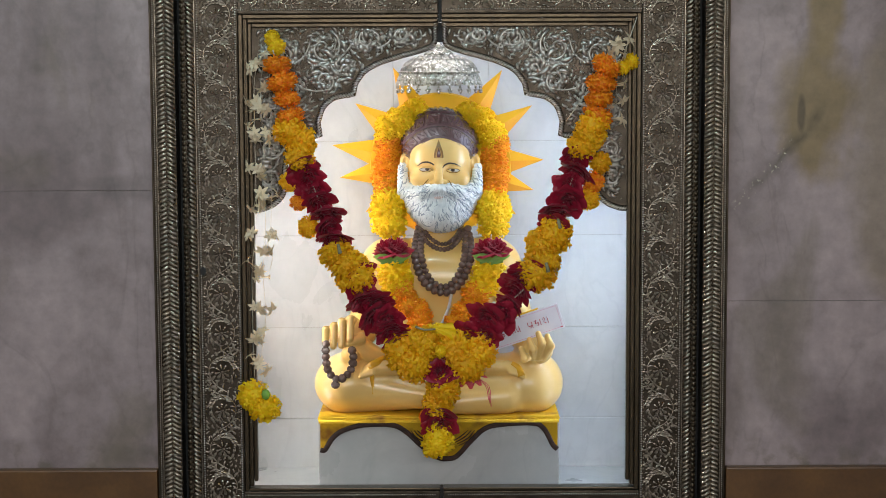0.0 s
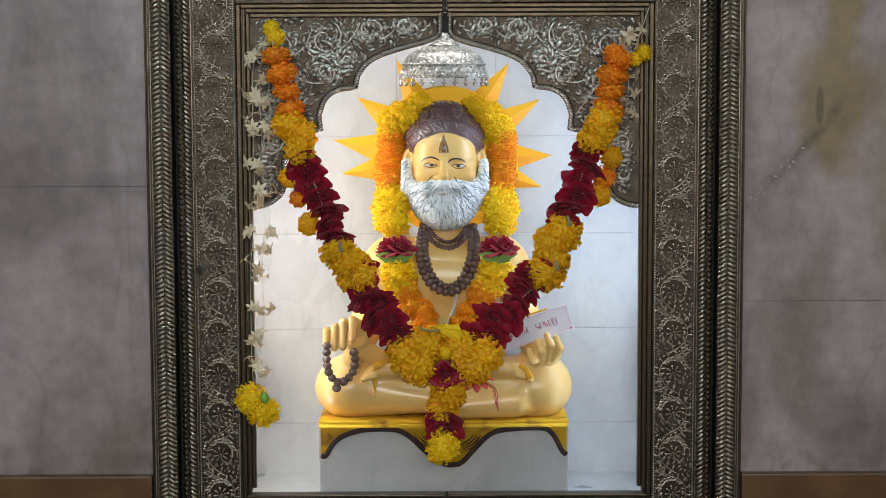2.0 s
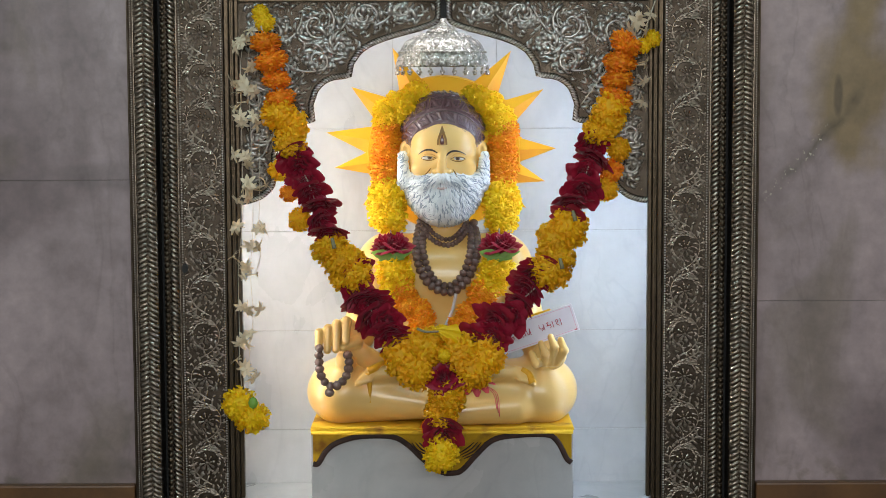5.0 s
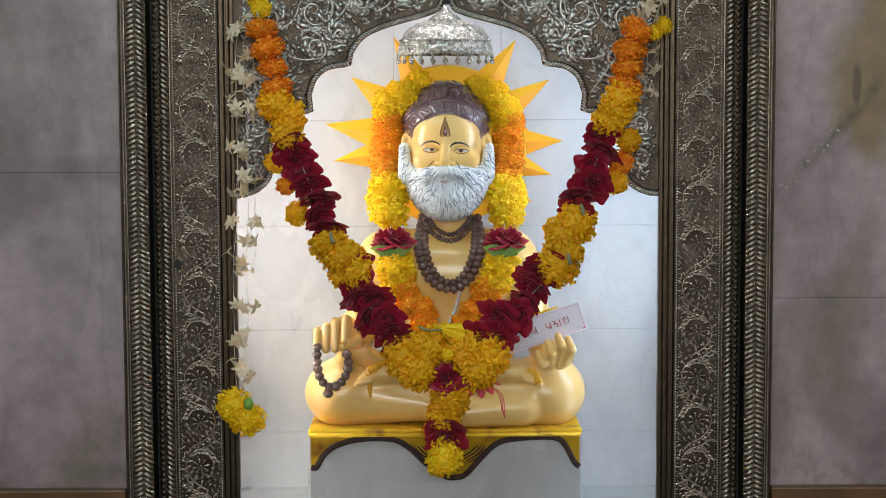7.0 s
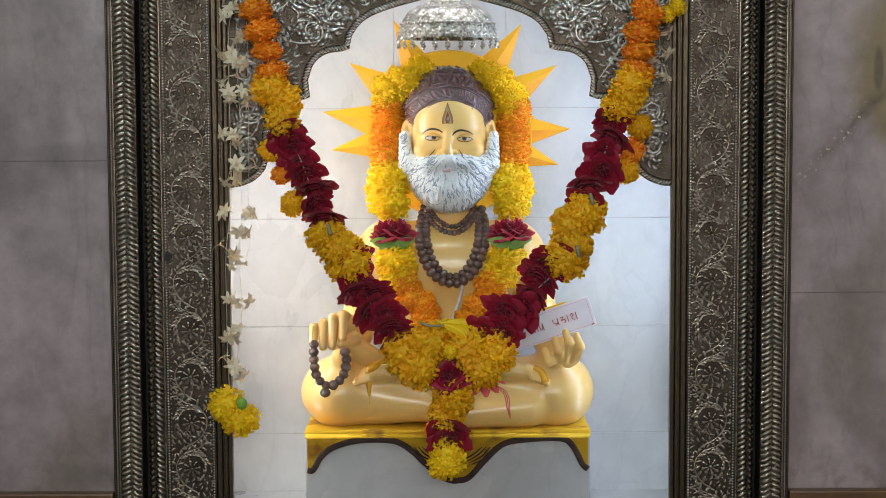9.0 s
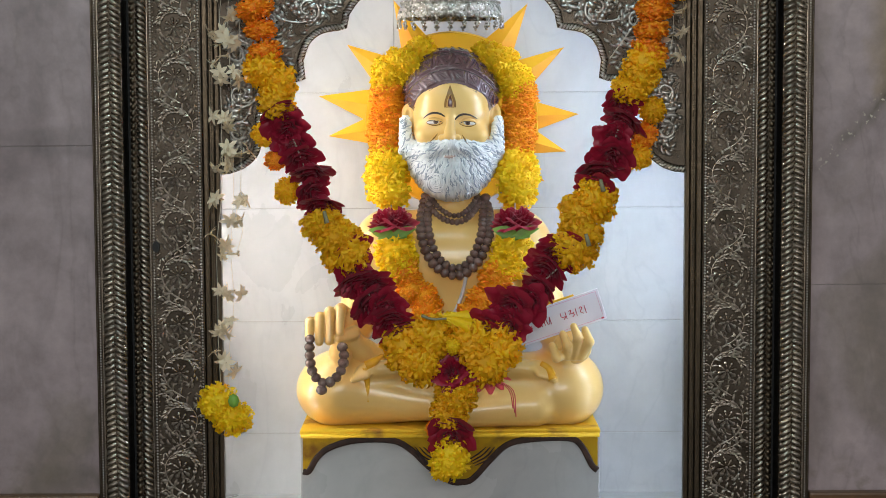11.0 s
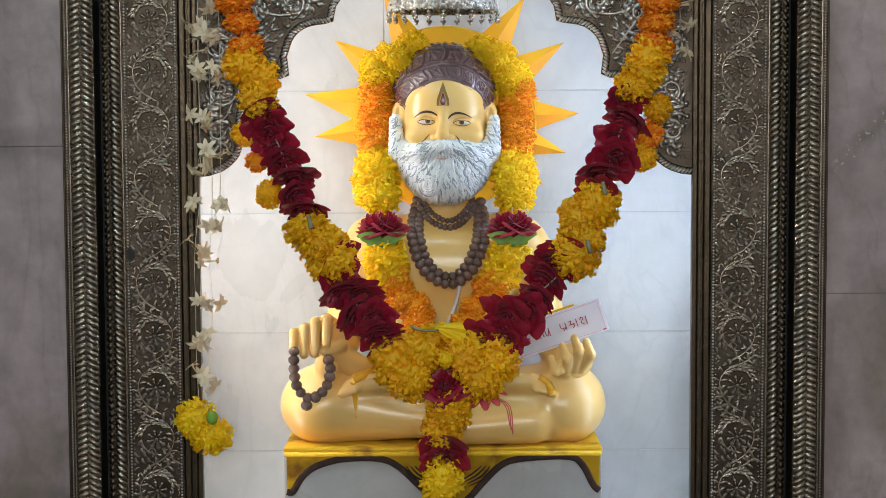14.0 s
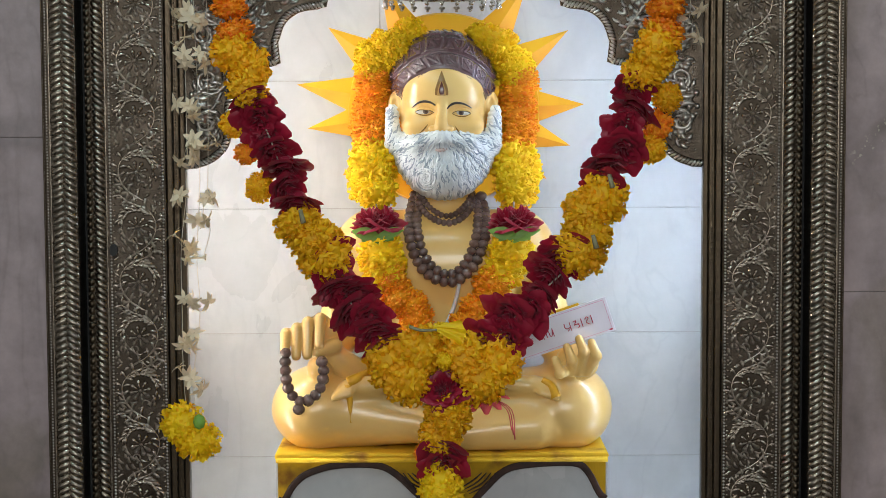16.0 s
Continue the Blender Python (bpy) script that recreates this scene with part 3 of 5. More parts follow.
def door_leaf(name, s):
    """One leaf, s = -1 or 1: stile, rails, inner mouldings and the half arch."""
    d = structure(empty(name), "closed silver door leaf chased with flowers and vines, arched open centre", "door")
    x = lambda a, b: tuple(sorted((s * a, s * b)))
    Z0, Z1 = 0.775, 1.815
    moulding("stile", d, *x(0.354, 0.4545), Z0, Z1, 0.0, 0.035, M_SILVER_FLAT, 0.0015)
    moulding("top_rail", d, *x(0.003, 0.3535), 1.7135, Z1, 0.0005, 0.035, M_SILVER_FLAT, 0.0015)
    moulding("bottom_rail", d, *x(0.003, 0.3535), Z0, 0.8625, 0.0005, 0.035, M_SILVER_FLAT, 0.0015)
    a, b = x(0.4310, 0.4450)
    rope_strip("rope_moulding", d, a, b, Z0, Z1, -0.0004, 0.62 * s, 0.0080, bulge=0.0062)
    moulding("fillet", d, *x(0.4280, 0.4300), Z0, Z1, -0.0018, 0.002, M_ROPE, 0.0007)
    moulding("cove", d, *x(0.4458, 0.4543), Z0, Z1, -0.0008, 0.002, M_SILVER_FLAT, 0.0004)
    a, b = x(0.4468, 0.4535)
    rope_strip("rope_moulding", d, a, b, Z0, Z1, -0.0010, 0.30 * s, 0.0092, bulge=0.0028, mat=M_DARK)
    for bx in (0.4245, 0.3575):
        bead_strip(d, (s * bx, Z0 + 0.005), (s * bx, Z1 - 0.005), 0.0, 0.0016, 0.0042)
    bead_strip(d, (s * 0.012, 1.7205), (s * 0.352, 1.7205), 0.0005, 0.0016, 0.0042)
    bead_strip(d, (s * 0.012, 0.8565), (s * 0.352, 0.8565), 0.0005, 0.0016, 0.0042)
    # stepped inner moulding round the opening
    steps = ((0.346, 0.3538, 0.006), (0.3385, 0.3458, 0.012), (0.3315, 0.3383, 0.018))
    for i, (a, b, y) in enumerate(steps):
        o = 0.0076 * i
        moulding("inner_moulding", d, *x(a, b), 0.8627 + o, 1.7133 - o, y, 0.034, M_DARK, 0.0016)
        moulding("inner_moulding", d, *x(0.003, a - 0.0002), 1.7133 - o - 0.0074, 1.7133 - o, y, 0.034, M_DARK, 0.0016)
        if i == 0:
            moulding("inner_moulding", d, *x(0.003, a - 0.0002), 0.8627 + o, 0.8627 + o + 0.005, y, 0.034, M_DARK, 0.0012)
    bead_strip(d, (s * 0.3422, 0.875), (s * 0.3422, 1.705), 0.0125, 0.0014, 0.0036, M_DARK)
    # carved rosettes and vines
    k = 0
    z = 0.802
    while z < Z1 - 0.02:
        share("rosette", ROSETTE, d, pose(s * 0.3905, 0.0, z))
        share("vine_scroll", VINES[k % 4], d, pose(s * 0.3905, 0.0, z))
        z += 0.070
        k += 1
    for k in range(5):
        m = pose(s * (0.055 + 0.07 * k), 0.0005, 1.7535) @ pose(0, 0, 0, 0, 90, 0)
        share("rosette", ROSETTE, d, m)
        share("vine_scroll", VINES[k % 4], d, m)
        m = pose(s * (0.055 + 0.07 * k), 0.0005, 0.816) @ pose(0, 0, 0, 0, 90, 0)
        share("rosette", ROSETTE, d, m)
        share("vine_scroll", VINES[k % 4], d, m)
    # arched panel
    bm = bmesh.new()
    out = [(p.x, p.z) for p in ARCH] + [(-0.0085, 1.6985), (-0.3313, 1.6985)]
    out = [(-s * a, b) for a, b in out]
    vs = [bm.verts.new((a, 0.024, b)) for a, b in out]
    face = bm.faces.new(vs)
    ex = bmesh.ops.extrude_face_region(bm, geom=[face])
    for v in [g for g in ex["geom"] if isinstance(g, bmesh.types.BMVert)]:
        v.co.y = 0.033
    bmesh.ops.recalc_face_normals(bm, faces=bm.faces[:])
    bmesh.ops.triangulate(bm, faces=[f for f in bm.faces if len(f.verts) > 4])
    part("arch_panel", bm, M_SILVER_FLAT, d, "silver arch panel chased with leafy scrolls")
    v, f = np.array(SCROLL[0]), SCROLL[1]
    v[:, 1] += 0.0235
    if s > 0:
        v[:, 0] *= -1
        f = [g[::-1] for g in f]
    raw_object("leaf_scroll", v, f, M_SILVER, d)
    # rope round the arch
    mats = []
    dist = 0
    pts = [Vector((-s * p.x, 0.0215, p.z)) for p in ARCH]
    pts.append(Vector((pts[-1].x, 0.0215, 1.698)))
    step = 0.0046
    need = step / 2
    for p, q in zip(pts, pts[1:]):
        seg = (q - p).length
        while need <= seg:
            c = p.lerp(q, need / seg)
            ang = math.atan2(q.z - p.z, q.x - p.x)
            mats.append(at(c.x, c.y, c.z, -(ang + 0.95 * s * 1), 0.0055, 0.0055, 0.0023))
            need += step
        need -= seg
    v, f = scatter(DOME_LOW, mats)
    raw_object("arch_rope", v, f, M_SILVER, d)
    v, f = stroke([tuple(p + Vector((0, 0.003, 0))) for p in pts], 0.0052, 0.0052, 8)
    raw_object("arch_edge", v, f, M_DARK, d)
    return d


door_a = door_leaf("door_1", -1)
door_b = door_leaf("door_2", 1)
# black bars close the seam between the leaves and give it its shade
moulding("dark_seam_bar", door_a, -0.0028, 0.0028, 1.6995, 1.815, 0.006, 0.033, M_GAP, 0.001)
moulding("dark_seam_bar", door_a, -0.0029, 0.0029, 0.775, 0.8675, 0.008, 0.033, M_GAP, 0.001)
moulding("dark_seam_bar", door_a, -0.0084, 0.0084, 1.664, 1.6983, 0.022, 0.032, M_GAP, 0.003)
# solid black plug painted as the dark inside of the keyhole
bm = bmesh.new()
bmesh.ops.create_cone(bm, cap_ends=True, segments=16, radius1=0.0048, radius2=0.0048, depth=0.014, matrix=Matrix.Translation((-0.4205, -0.0012, 1.263)) @ Matrix.Rotation(radians(90), 4, "X") @ Matrix.Diagonal((1, 1.6, 1, 1)))
part("keyhole", bm, M_GAP, door_a, "dark oval keyhole")

# ---- plinth and cloth ----
M_CLOTH = material("yellow_painted_cloth", (0.78, 0.47, 0.012), 0.75, 0, (0.34, 0.14, 0.010), 26, (0.50, 0.70), coat=0.0, bump=0.25, bump_scale=60)
M_BORDER = material("brown_paint", (0.022, 0.009, 0.005), 0.8, 0, (0.055, 0.022, 0.012), 80, bump=0.2)
M_SKIN = material("cream_glazed_paint", (0.79, 0.515, 0.175), 0.30, 0, (0.72, 0.39, 0.085), 9, (0.45, 0.8), coat=0.35, bump=0.03, bump_scale=90)
M_BEARD = material("white_painted_hair", (0.78, 0.80, 0.81), 0.40, 0, (0.62, 0.66, 0.69), 95, (0.45, 0.8), bump=0.3, bump_scale=170)
M_TURBAN = material("brown_violet_paint", (0.105, 0.055, 0.058), 0.16, 0, (0.15, 0.090, 0.102), 30, (0.45, 0.8), coat=1.0, bump=0.25, bump_scale=140)
M_STRAND = material("grey_hair_paint", (0.27, 0.32, 0.37), 0.42, 0, (0.42, 0.47, 0.52), 60)
M_INK = material("dark_paint", (0.030, 0.015, 0.010), 0.3)
M_EYE = material("white_eye_paint", (0.75, 0.70, 0.66), 0.15, coat=0.5)
M_MARK = material("brown_mark_paint", (0.23, 0.115, 0.030), 0.25)
M_IRIS = material("grey_brown_iris_paint", (0.15, 0.11, 0.10), 0.15, coat=0.5)
M_DEEP_RED = material("deep_red_paint", (0.075, 0.012, 0.010), 0.2, coat=0.4)
M_MARK_GOLD = material("gold_mark_paint", (0.50, 0.27, 0.075), 0.25, coat=0.3)
M_LIP = material("rose_paint", (0.55, 0.42, 0.38), 0.3)
M_HALO = material("yellow_halo_paint", (0.84, 0.47, 0.005), 0.62, 0, (0.82, 0.38, 0.005), 9, (0.4, 0.7), coat=0.0, bump=0.05)
M_HALO_DEEP = material("orange_halo_paint", (0.86, 0.42, 0.025), 0.62, 0, (0.84, 0.32, 0.020), 12, (0.4, 0.7), coat=0.0, bump=0.05)
M_BEAD = material("brown_bead", (0.105, 0.055, 0.042), 0.22, 0, (0.19, 0.115, 0.095), 160, coat=0.8, bump=0.5, bump_scale=420, per_object=0.25)
M_CARD = material("white_card", (0.78, 0.73, 0.76), 0.35, 0, (0.70, 0.66, 0.70), 20)
M_RED_INK = material("red_ink", (0.42, 0.03, 0.06), 0.5)
M_PINK_INK = material("pink_line", (0.68, 0.32, 0.42), 0.5)
M_BRIGHT = material("polished_silver", (0.62, 0.60, 0.55), 0.28, 1.0, (0.26, 0.235, 0.19), 190, (0.40, 0.62), bump=1.0, bump_scale=330, rough_var=0.06)

PX0, PX1, PY0, PY1, PTOP = -0.226, 0.216, 0.06, 0.236, 0.978
plinth = tagged(empty("plinth"), "white marble plinth with painted yellow cloth and brown hem", "plinth")
part("block", box(PX0 + 0.001, PX1 - 0.001, PY0 + 0.004, PY1, 0.852, PTOP, 0.002), M_PLINTH, plinth)
part("cloth_top", box(PX0, PX1, PY0, PY1, PTOP + 0.0005, PTOP + 0.009, 0.004), M_CLOTH, plinth, "glossy yellow painted cloth top")
HEM = smooth_path([(-0.2215, 0, 0.926), (-0.213, 0, 0.926), (-0.200, 0, 0.947), (-0.180, 0, 0.962), (-0.142, 0, 0.972), (-0.090, 0, 0.9715), (-0.062, 0, 0.957),
                   (-0.036, 0, 0.932), (-0.006, 0, 0.911), (0.012, 0, 0.909), (0.028, 0, 0.914), (0.052, 0, 0.940), (0.078, 0, 0.964), (0.110, 0, 0.972),
                   (0.168, 0, 0.974), (0.188, 0, 0.962), (0.203, 0, 0.934), (0.2115, 0, 0.926)], 4)
bm = bmesh.new()
tops = [bm.verts.new((p.x, PY0, PTOP + 0.006)) for p in HEM]
lows = [bm.verts.new((p.x, PY0 - 0.001 * math.sin(p.x * 60), p.z)) for p in HEM]
for i in range(len(HEM) - 1):
    bm.faces.new((tops[i], lows[i], lows[i + 1], tops[i + 1]))
bmesh.ops.solidify(bm, geom=bm.faces[:], thickness=0.005)
bmesh.ops.recalc_face_normals(bm, faces=bm.faces[:])
part("cloth_drop", bm, M_CLOTH, plinth, "yellow cloth front with a scalloped edge")
v, f = stroke([(p.x, PY0 - 0.0005, p.z) for p in HEM], 0.0046, 0.0046, 8)
v = np.array(v)
v[:, 1] = (v[:, 1] - PY0) * 0.22 + PY0 - 0.0015
raw_object("hem", v, f, M_BORDER, plinth, "dark brown painted hem")
for s in (-1, 1):
    for k in range(4):
        a = 0.002 + s * (0.034 + 0.006 * k)
        v, f = stroke(smooth_path([(a + s * 0.012, PY0 - 0.0056, 0.962), (a, PY0 - 0.0064, 0.952 - 0.002 * k), (0.004 + s * (0.018 + 0.003 * k), PY0 - 0.0056, 0.935 - 0.003 * k + 0.008)], 4), 0.0006, 0.0006, 5, True, 0.0012)
        raw_object("painted_fold", v, f, M_BORDER, plinth)
v, f = stroke([(PX0 + 0.002, PY0 - 0.001, PTOP + 0.0005), (PX1 - 0.002, PY0 - 0.001, PTOP + 0.0005)], 0.0035, 0.0035, 8)
raw_object("edge_roll", v, f, M_CLOTH, plinth)


# ---- the seated statue: soft joined forms, one mesh ----
def sd_ball(p, c, r):
    """An ellipsoid's rough distance."""
    q = (p - np.array(c, np.float32)) / np.array(r, np.float32)
    k = np.sqrt((q * q).sum(-1))
    return (k - 1) * min(r)


def sd_rod(p, a, b, ra, rb):
    a, b = np.array(a, np.float32), np.array(b, np.float32)
    ab = b - a
    t = np.clip(((p - a) @ ab) / (ab @ ab), 0, 1)
    d = p - a - t[..., None] * ab
    return np.sqrt((d * d).sum(-1)) - (ra + (rb - ra) * t)


def blend(a, b, k):
    h = np.clip(0.5 + 0.5 * (b - a) / k, 0, 1)
    return b + (a - b) * h - k * h * (1 - h)


def body(p):
    """Torso, crossed legs, arms and fingers."""
    d = sd_ball(p, (0.0, 0.155, 1.17), (0.092, 0.075, 0.13))
    d = blend(d, sd_ball(p, (0.0, 0.15, 1.245), (0.112, 0.068, 0.062)), 0.03)
    for s in (-1, 1):
        d = blend(d, sd_ball(p, (s * 0.098, 0.158, 1.262), (0.040, 0.040, 0.044)), 0.03)
        d = blend(d, sd_ball(p, (s * 0.040, 0.098, 1.228), (0.042, 0.020, 0.034)), 0.03)
        # upper arm, then forearm to the hand
        d = blend(d, sd_rod(p, (s * 0.116, 0.155, 1.255), (s * 0.150, 0.150, 1.135), 0.031, 0.026), 0.02)
        hx = -0.172 if s < 0 else 0.172
        d = blend(d, sd_rod(p, (s * 0.148, 0.15, 1.125), (hx * 0.97, 0.085, 1.098), 0.024, 0.017), 0.018)
        # folded leg: thigh to knee, shin back to the middle
        d = blend(d, sd_rod(p, (s * 0.055, 0.145, 1.035), (s * 0.165, 0.130, 1.041), 0.050, 0.0535), 0.02)
        d = blend(d, sd_rod(p, (s * 0.168, 0.125, 1.036), (s * 0.035, 0.095, 1.022), 0.0495, 0.028), 0.018)
        d = blend(d, sd_ball(p, (s * 0.172 - 0.008, 0.128, 1.036), (0.0545, 0.06, 0.050)), 0.02)
        d = blend(d, sd_rod(p, (s * 0.085, 0.085, 1.075), (s * 0.125, 0.080, 1.073), 0.014, 0.012), 0.012)
        for k in range(4):
            d = blend(d, sd_rod(p, (s * (0.118 + 0.006 * k), 0.078, 1.082 - 0.003 * k), (s * (0.126 + 0.007 * k), 0.066, 1.066 - 0.002 * k), 0.006, 0.0045), 0.004)
    # the shin that crosses in front, over the other
    d = blend(d, sd_rod(p, (0.120, 0.090, 1.018), (-0.012, 0.068, 1.009), 0.032, 0.020), 0.010)
    # neck
    d = blend(d, sd_rod(p, (0.0, 0.150, 1.270), (0.0, 0.145, 1.345), 0.042, 0.036), 0.02)
    # seat touches the cloth
    return np.maximum(d, 0.9868 - p[..., 2])


def palm_down(p):
    """Fingers bent over and hanging."""
    d = sd_ball(p, (-0.166, 0.090, 1.138), (0.026, 0.018, 0.030))
    for x, top, tip in ((-0.2090, 1.152, 1.123), (-0.1945, 1.159, 1.115), (-0.1800, 1.167, 1.116), (-0.1640, 1.172, 1.130)):
        d = blend(d, sd_rod(p, (x * 0.55 - 0.075, 0.088, top - 0.012), (x, 0.066, top - 0.006), 0.0095, 0.0080), 0.004)
        d = blend(d, sd_rod(p, (x, 0.066, top - 0.006), (x - 0.001, 0.056, tip + 0.003), 0.0078, 0.0064), 0.0012)
    d = blend(d, sd_rod(p, (-0.146, 0.078, 1.130), (-0.168, 0.058, 1.122), 0.0095, 0.0062), 0.0015)
    return blend(d, sd_rod(p, (-0.160, 0.092, 1.118), (-0.120, 0.12, 1.085), 0.018, 0.021), 0.014)


def palm_up(p):
    """Fingers pointing up round the card's edge."""
    d = sd_ball(p, (0.176, 0.088, 1.104), (0.029, 0.018, 0.026))
    for x, top in ((0.1480, 1.110), (0.1635, 1.127), (0.1795, 1.138), (0.1960, 1.133)):
        d = blend(d, sd_rod(p, (x * 0.6 + 0.070, 0.074, 1.094), (x + 0.003, 0.058, top - 0.017), 0.0078, 0.0074), 0.003)
        d = blend(d, sd_rod(p, (x + 0.003, 0.058, top - 0.017), (x - 0.003, 0.064, top), 0.0070, 0.0054), 0.0015)
    return d


def head(p):
    """Labels: 0 skin, 1 hair and beard, 2 turban, 6 lip."""
    x, y, z = p[..., 0] + 0.001, p[..., 1], p[..., 2]
    p = np.stack((x, y, z), -1)
    d = sd_ball(p, (0, 0.135, 1.435), (0.058, 0.066, 0.085))
    d = blend(d, sd_ball(p, (0, 0.105, 1.466), (0.050, 0.038, 0.034)), 0.014)
    # long nose, cheek bones, brow ridges and ears
    d = blend(d, sd_rod(p, (-0.001, 0.071, 1.450), (-0.003, 0.054, 1.4175), 0.0055, 0.0088), 0.007)
    for s in (-1, 1):
        d = blend(d, sd_ball(p, (s * 0.036, 0.092, 1.418), (0.018, 0.016, 0.013)), 0.012)
        d = blend(d, sd_ball(p, (s * 0.0105 - 0.003, 0.0615, 1.4145), (0.0062, 0.0075, 0.0050)), 0.004)
        d = blend(d, sd_rod(p, (s * 0.010, 0.0745, 1.4475), (s * 0.040, 0.090, 1.4495), 0.0055, 0.004), 0.007)
        d = blend(d, sd_ball(p, (s * 0.0630, 0.130, 1.447), (0.0110, 0.016, 0.0175)), 0.004)
        d = -blend(-d, sd_ball(p, (s * 0.0250, 0.066, 1.4365), (0.016, 0.013, 0.0085)), 0.006)
        d = -blend(-d, sd_ball(p, (s * 0.0640, 0.113, 1.448), (0.0045, 0.007, 0.010)), 0.003)
    lab = np.zeros(d.shape, np.int8)

    def lay(e, n):
        nonlocal d, lab
        lab = np.where(e < d, n, lab).astype(np.int8)
        d = np.minimum(d, e)

    # beard, whiskers up to the ears, moustache
    b = sd_ball(p, (0.001, 0.108, 1.378), (0.0665, 0.052, 0.046))
    b = blend(b, sd_ball(p, (0.001, 0.094, 1.354), (0.045, 0.038, 0.034)), 0.020)
    for s in (-1, 1):
        b = blend(b, sd_rod(p, (s * 0.0690, 0.122, 1.438), (s * 0.066, 0.108, 1.394), 0.0085, 0.0125), 0.012)
        b = blend(b, sd_rod(p, (s * 0.003 - 0.003, 0.0540, 1.4045), (s * 0.034, 0.0640, 1.3930), 0.0080, 0.0085), 0.006)
        b = blend(b, sd_rod(p, (s * 0.034, 0.0640, 1.3930), (s * 0.052, 0.0780, 1.3970), 0.0085, 0.0050), 0.006)
    ang = np.arctan2(x * 1.0, 1.425 - z)
    ph = ang * 60 + 2.6 * np.sin(z * 85 + x * 70) + 1.2 * np.sin(x * 170 - z * 120)
    lay(b + 0.0006 * np.sin(ph), 1)
    lay(sd_ball(p, (-0.004, 0.0525, 1.3870), (0.0075, 0.0040, 0.0020)), 6)
    # wound turban: a thick carved band over the brow and a rounded cap above it
    t = sd_ball(p, (0, 0.152, 1.480), (0.0735, 0.078, 0.056))
    t = blend(t, sd_ball(p, (-0.001, 0.158, 1.508), (0.056, 0.064, 0.040)), 0.005)
    wrap = np.sqrt((x / 0.93) ** 2 + (z - 1.425) ** 2)
    t = t + 0.0020 * np.exp(-((wrap - 0.0905) / 0.0020) ** 2)
    turn = np.arctan2(x, z - 1.40) * 4.6 + 0.12 * np.sin(wrap * 160)
    cu = turn % 1 - 0.5
    cw = ((wrap - 0.0700) * 46.0) % 1 - 0.5
    ring = np.maximum(np.abs(cu) / 0.40, np.abs(cw) / 0.38)
    mark = ((ring < 1) & (ring > 0.66)) | ((np.abs(cu * 1.2 + cw) < 0.13) & (ring < 0.66))
    t = t - np.where(mark, 0.0013, 0.0)
    cut = (np.sqrt((x / 0.0560) ** 2 + ((z - 1.432) / 0.0615) ** 2) - 1) * 0.056
    t = np.maximum(t, -np.where(y < 0.135, cut, 1.0))
    t = np.maximum(t, 1.447 - z)
    lay(t, 2)
    return d, lab


def surface(fn, lo, hi, h):
    """Surface nets: the zero level of fn on a grid of step h, as verts, quads and labels."""
    ax = [np.arange(a, b + h, h, dtype=np.float32) for a, b in zip(lo, hi)]
    nx, ny, nz = map(len, ax)
    d = np.empty((nx, ny, nz), np.float32)
    lab = np.zeros((nx, ny, nz), np.int8)
    for i in range(0, nx, 16):
        p = np.stack(np.meshgrid(ax[0][i:i + 16], ax[1], ax[2], indexing="ij"), -1)
        r = fn(p)
        if isinstance(r, tuple):
            d[i:i + 16], lab[i:i + 16] = r
        else:
            d[i:i + 16] = r
    ins = d < 0
    acc = np.zeros((nx - 1, ny - 1, nz - 1, 3), np.float32)
    cnt = np.zeros((nx - 1, ny - 1, nz - 1), np.float32)
    cell = lambda a, o: a[o[0]:nx - 1 + o[0], o[1]:ny - 1 + o[1], o[2]:nz - 1 + o[2]]
    for axis in range(3):
        for o1 in (0, 1):
            for o2 in (0, 1):
                o = [0, 0, 0]
                o[(axis + 1) % 3], o[(axis + 2) % 3] = o1, o2
                e = list(o)
                e[axis] = 1
                da, db = cell(d, o), cell(d, e)
                cross = (da < 0) != (db < 0)
                t = np.where(cross, da / np.where(cross, da - db, 1), 0)
                pos = np.zeros(acc.shape, np.float32)
                for k in range(3):
                    pos[..., k] = o[k]
                pos[..., axis] = t
                acc += pos * cross[..., None]
                cnt += cross
    act = cnt > 0
    idx = np.full(act.shape, -1, np.int64)
    idx[act] = np.arange(act.sum())
    base = np.argwhere(act)
    verts = (base + acc[act] / cnt[act][:, None]) * h + np.array(lo)
    labels = lab[:-1, :-1, :-1][act]
    quads = []
    for axis in range(3):
        u, w = (axis + 1) % 3, (axis + 2) % 3
        sl_a = [slice(1, n - 1) for n in (nx, ny, nz)]
        sl_b = [slice(1, n - 1) for n in (nx, ny, nz)]
        sl_a[axis], sl_b[axis] = slice(0, -1), slice(1, None)
        a, b = ins[tuple(sl_a)], ins[tuple(sl_b)]
        for flip, hitm in ((False, a & ~b), (True, ~a & b)):
            e = np.argwhere(hitm)
            off = np.array([1, 1, 1])
            off[axis] = 0
            e = e + off
            c = []
            for du, dw in ((0, 0), (-1, 0), (-1, -1), (0, -1)):
                q = e.copy()
                q[:, u] += du
                q[:, w] += dw
                c.append(idx[q[:, 0], q[:, 1], q[:, 2]])
            c = np.stack(c, 1)
            quads.append(c[:, ::-1] if flip else c)
    quads = np.concatenate(quads)
    quads = quads[(quads >= 0).all(1)]
    return verts, quads, labels


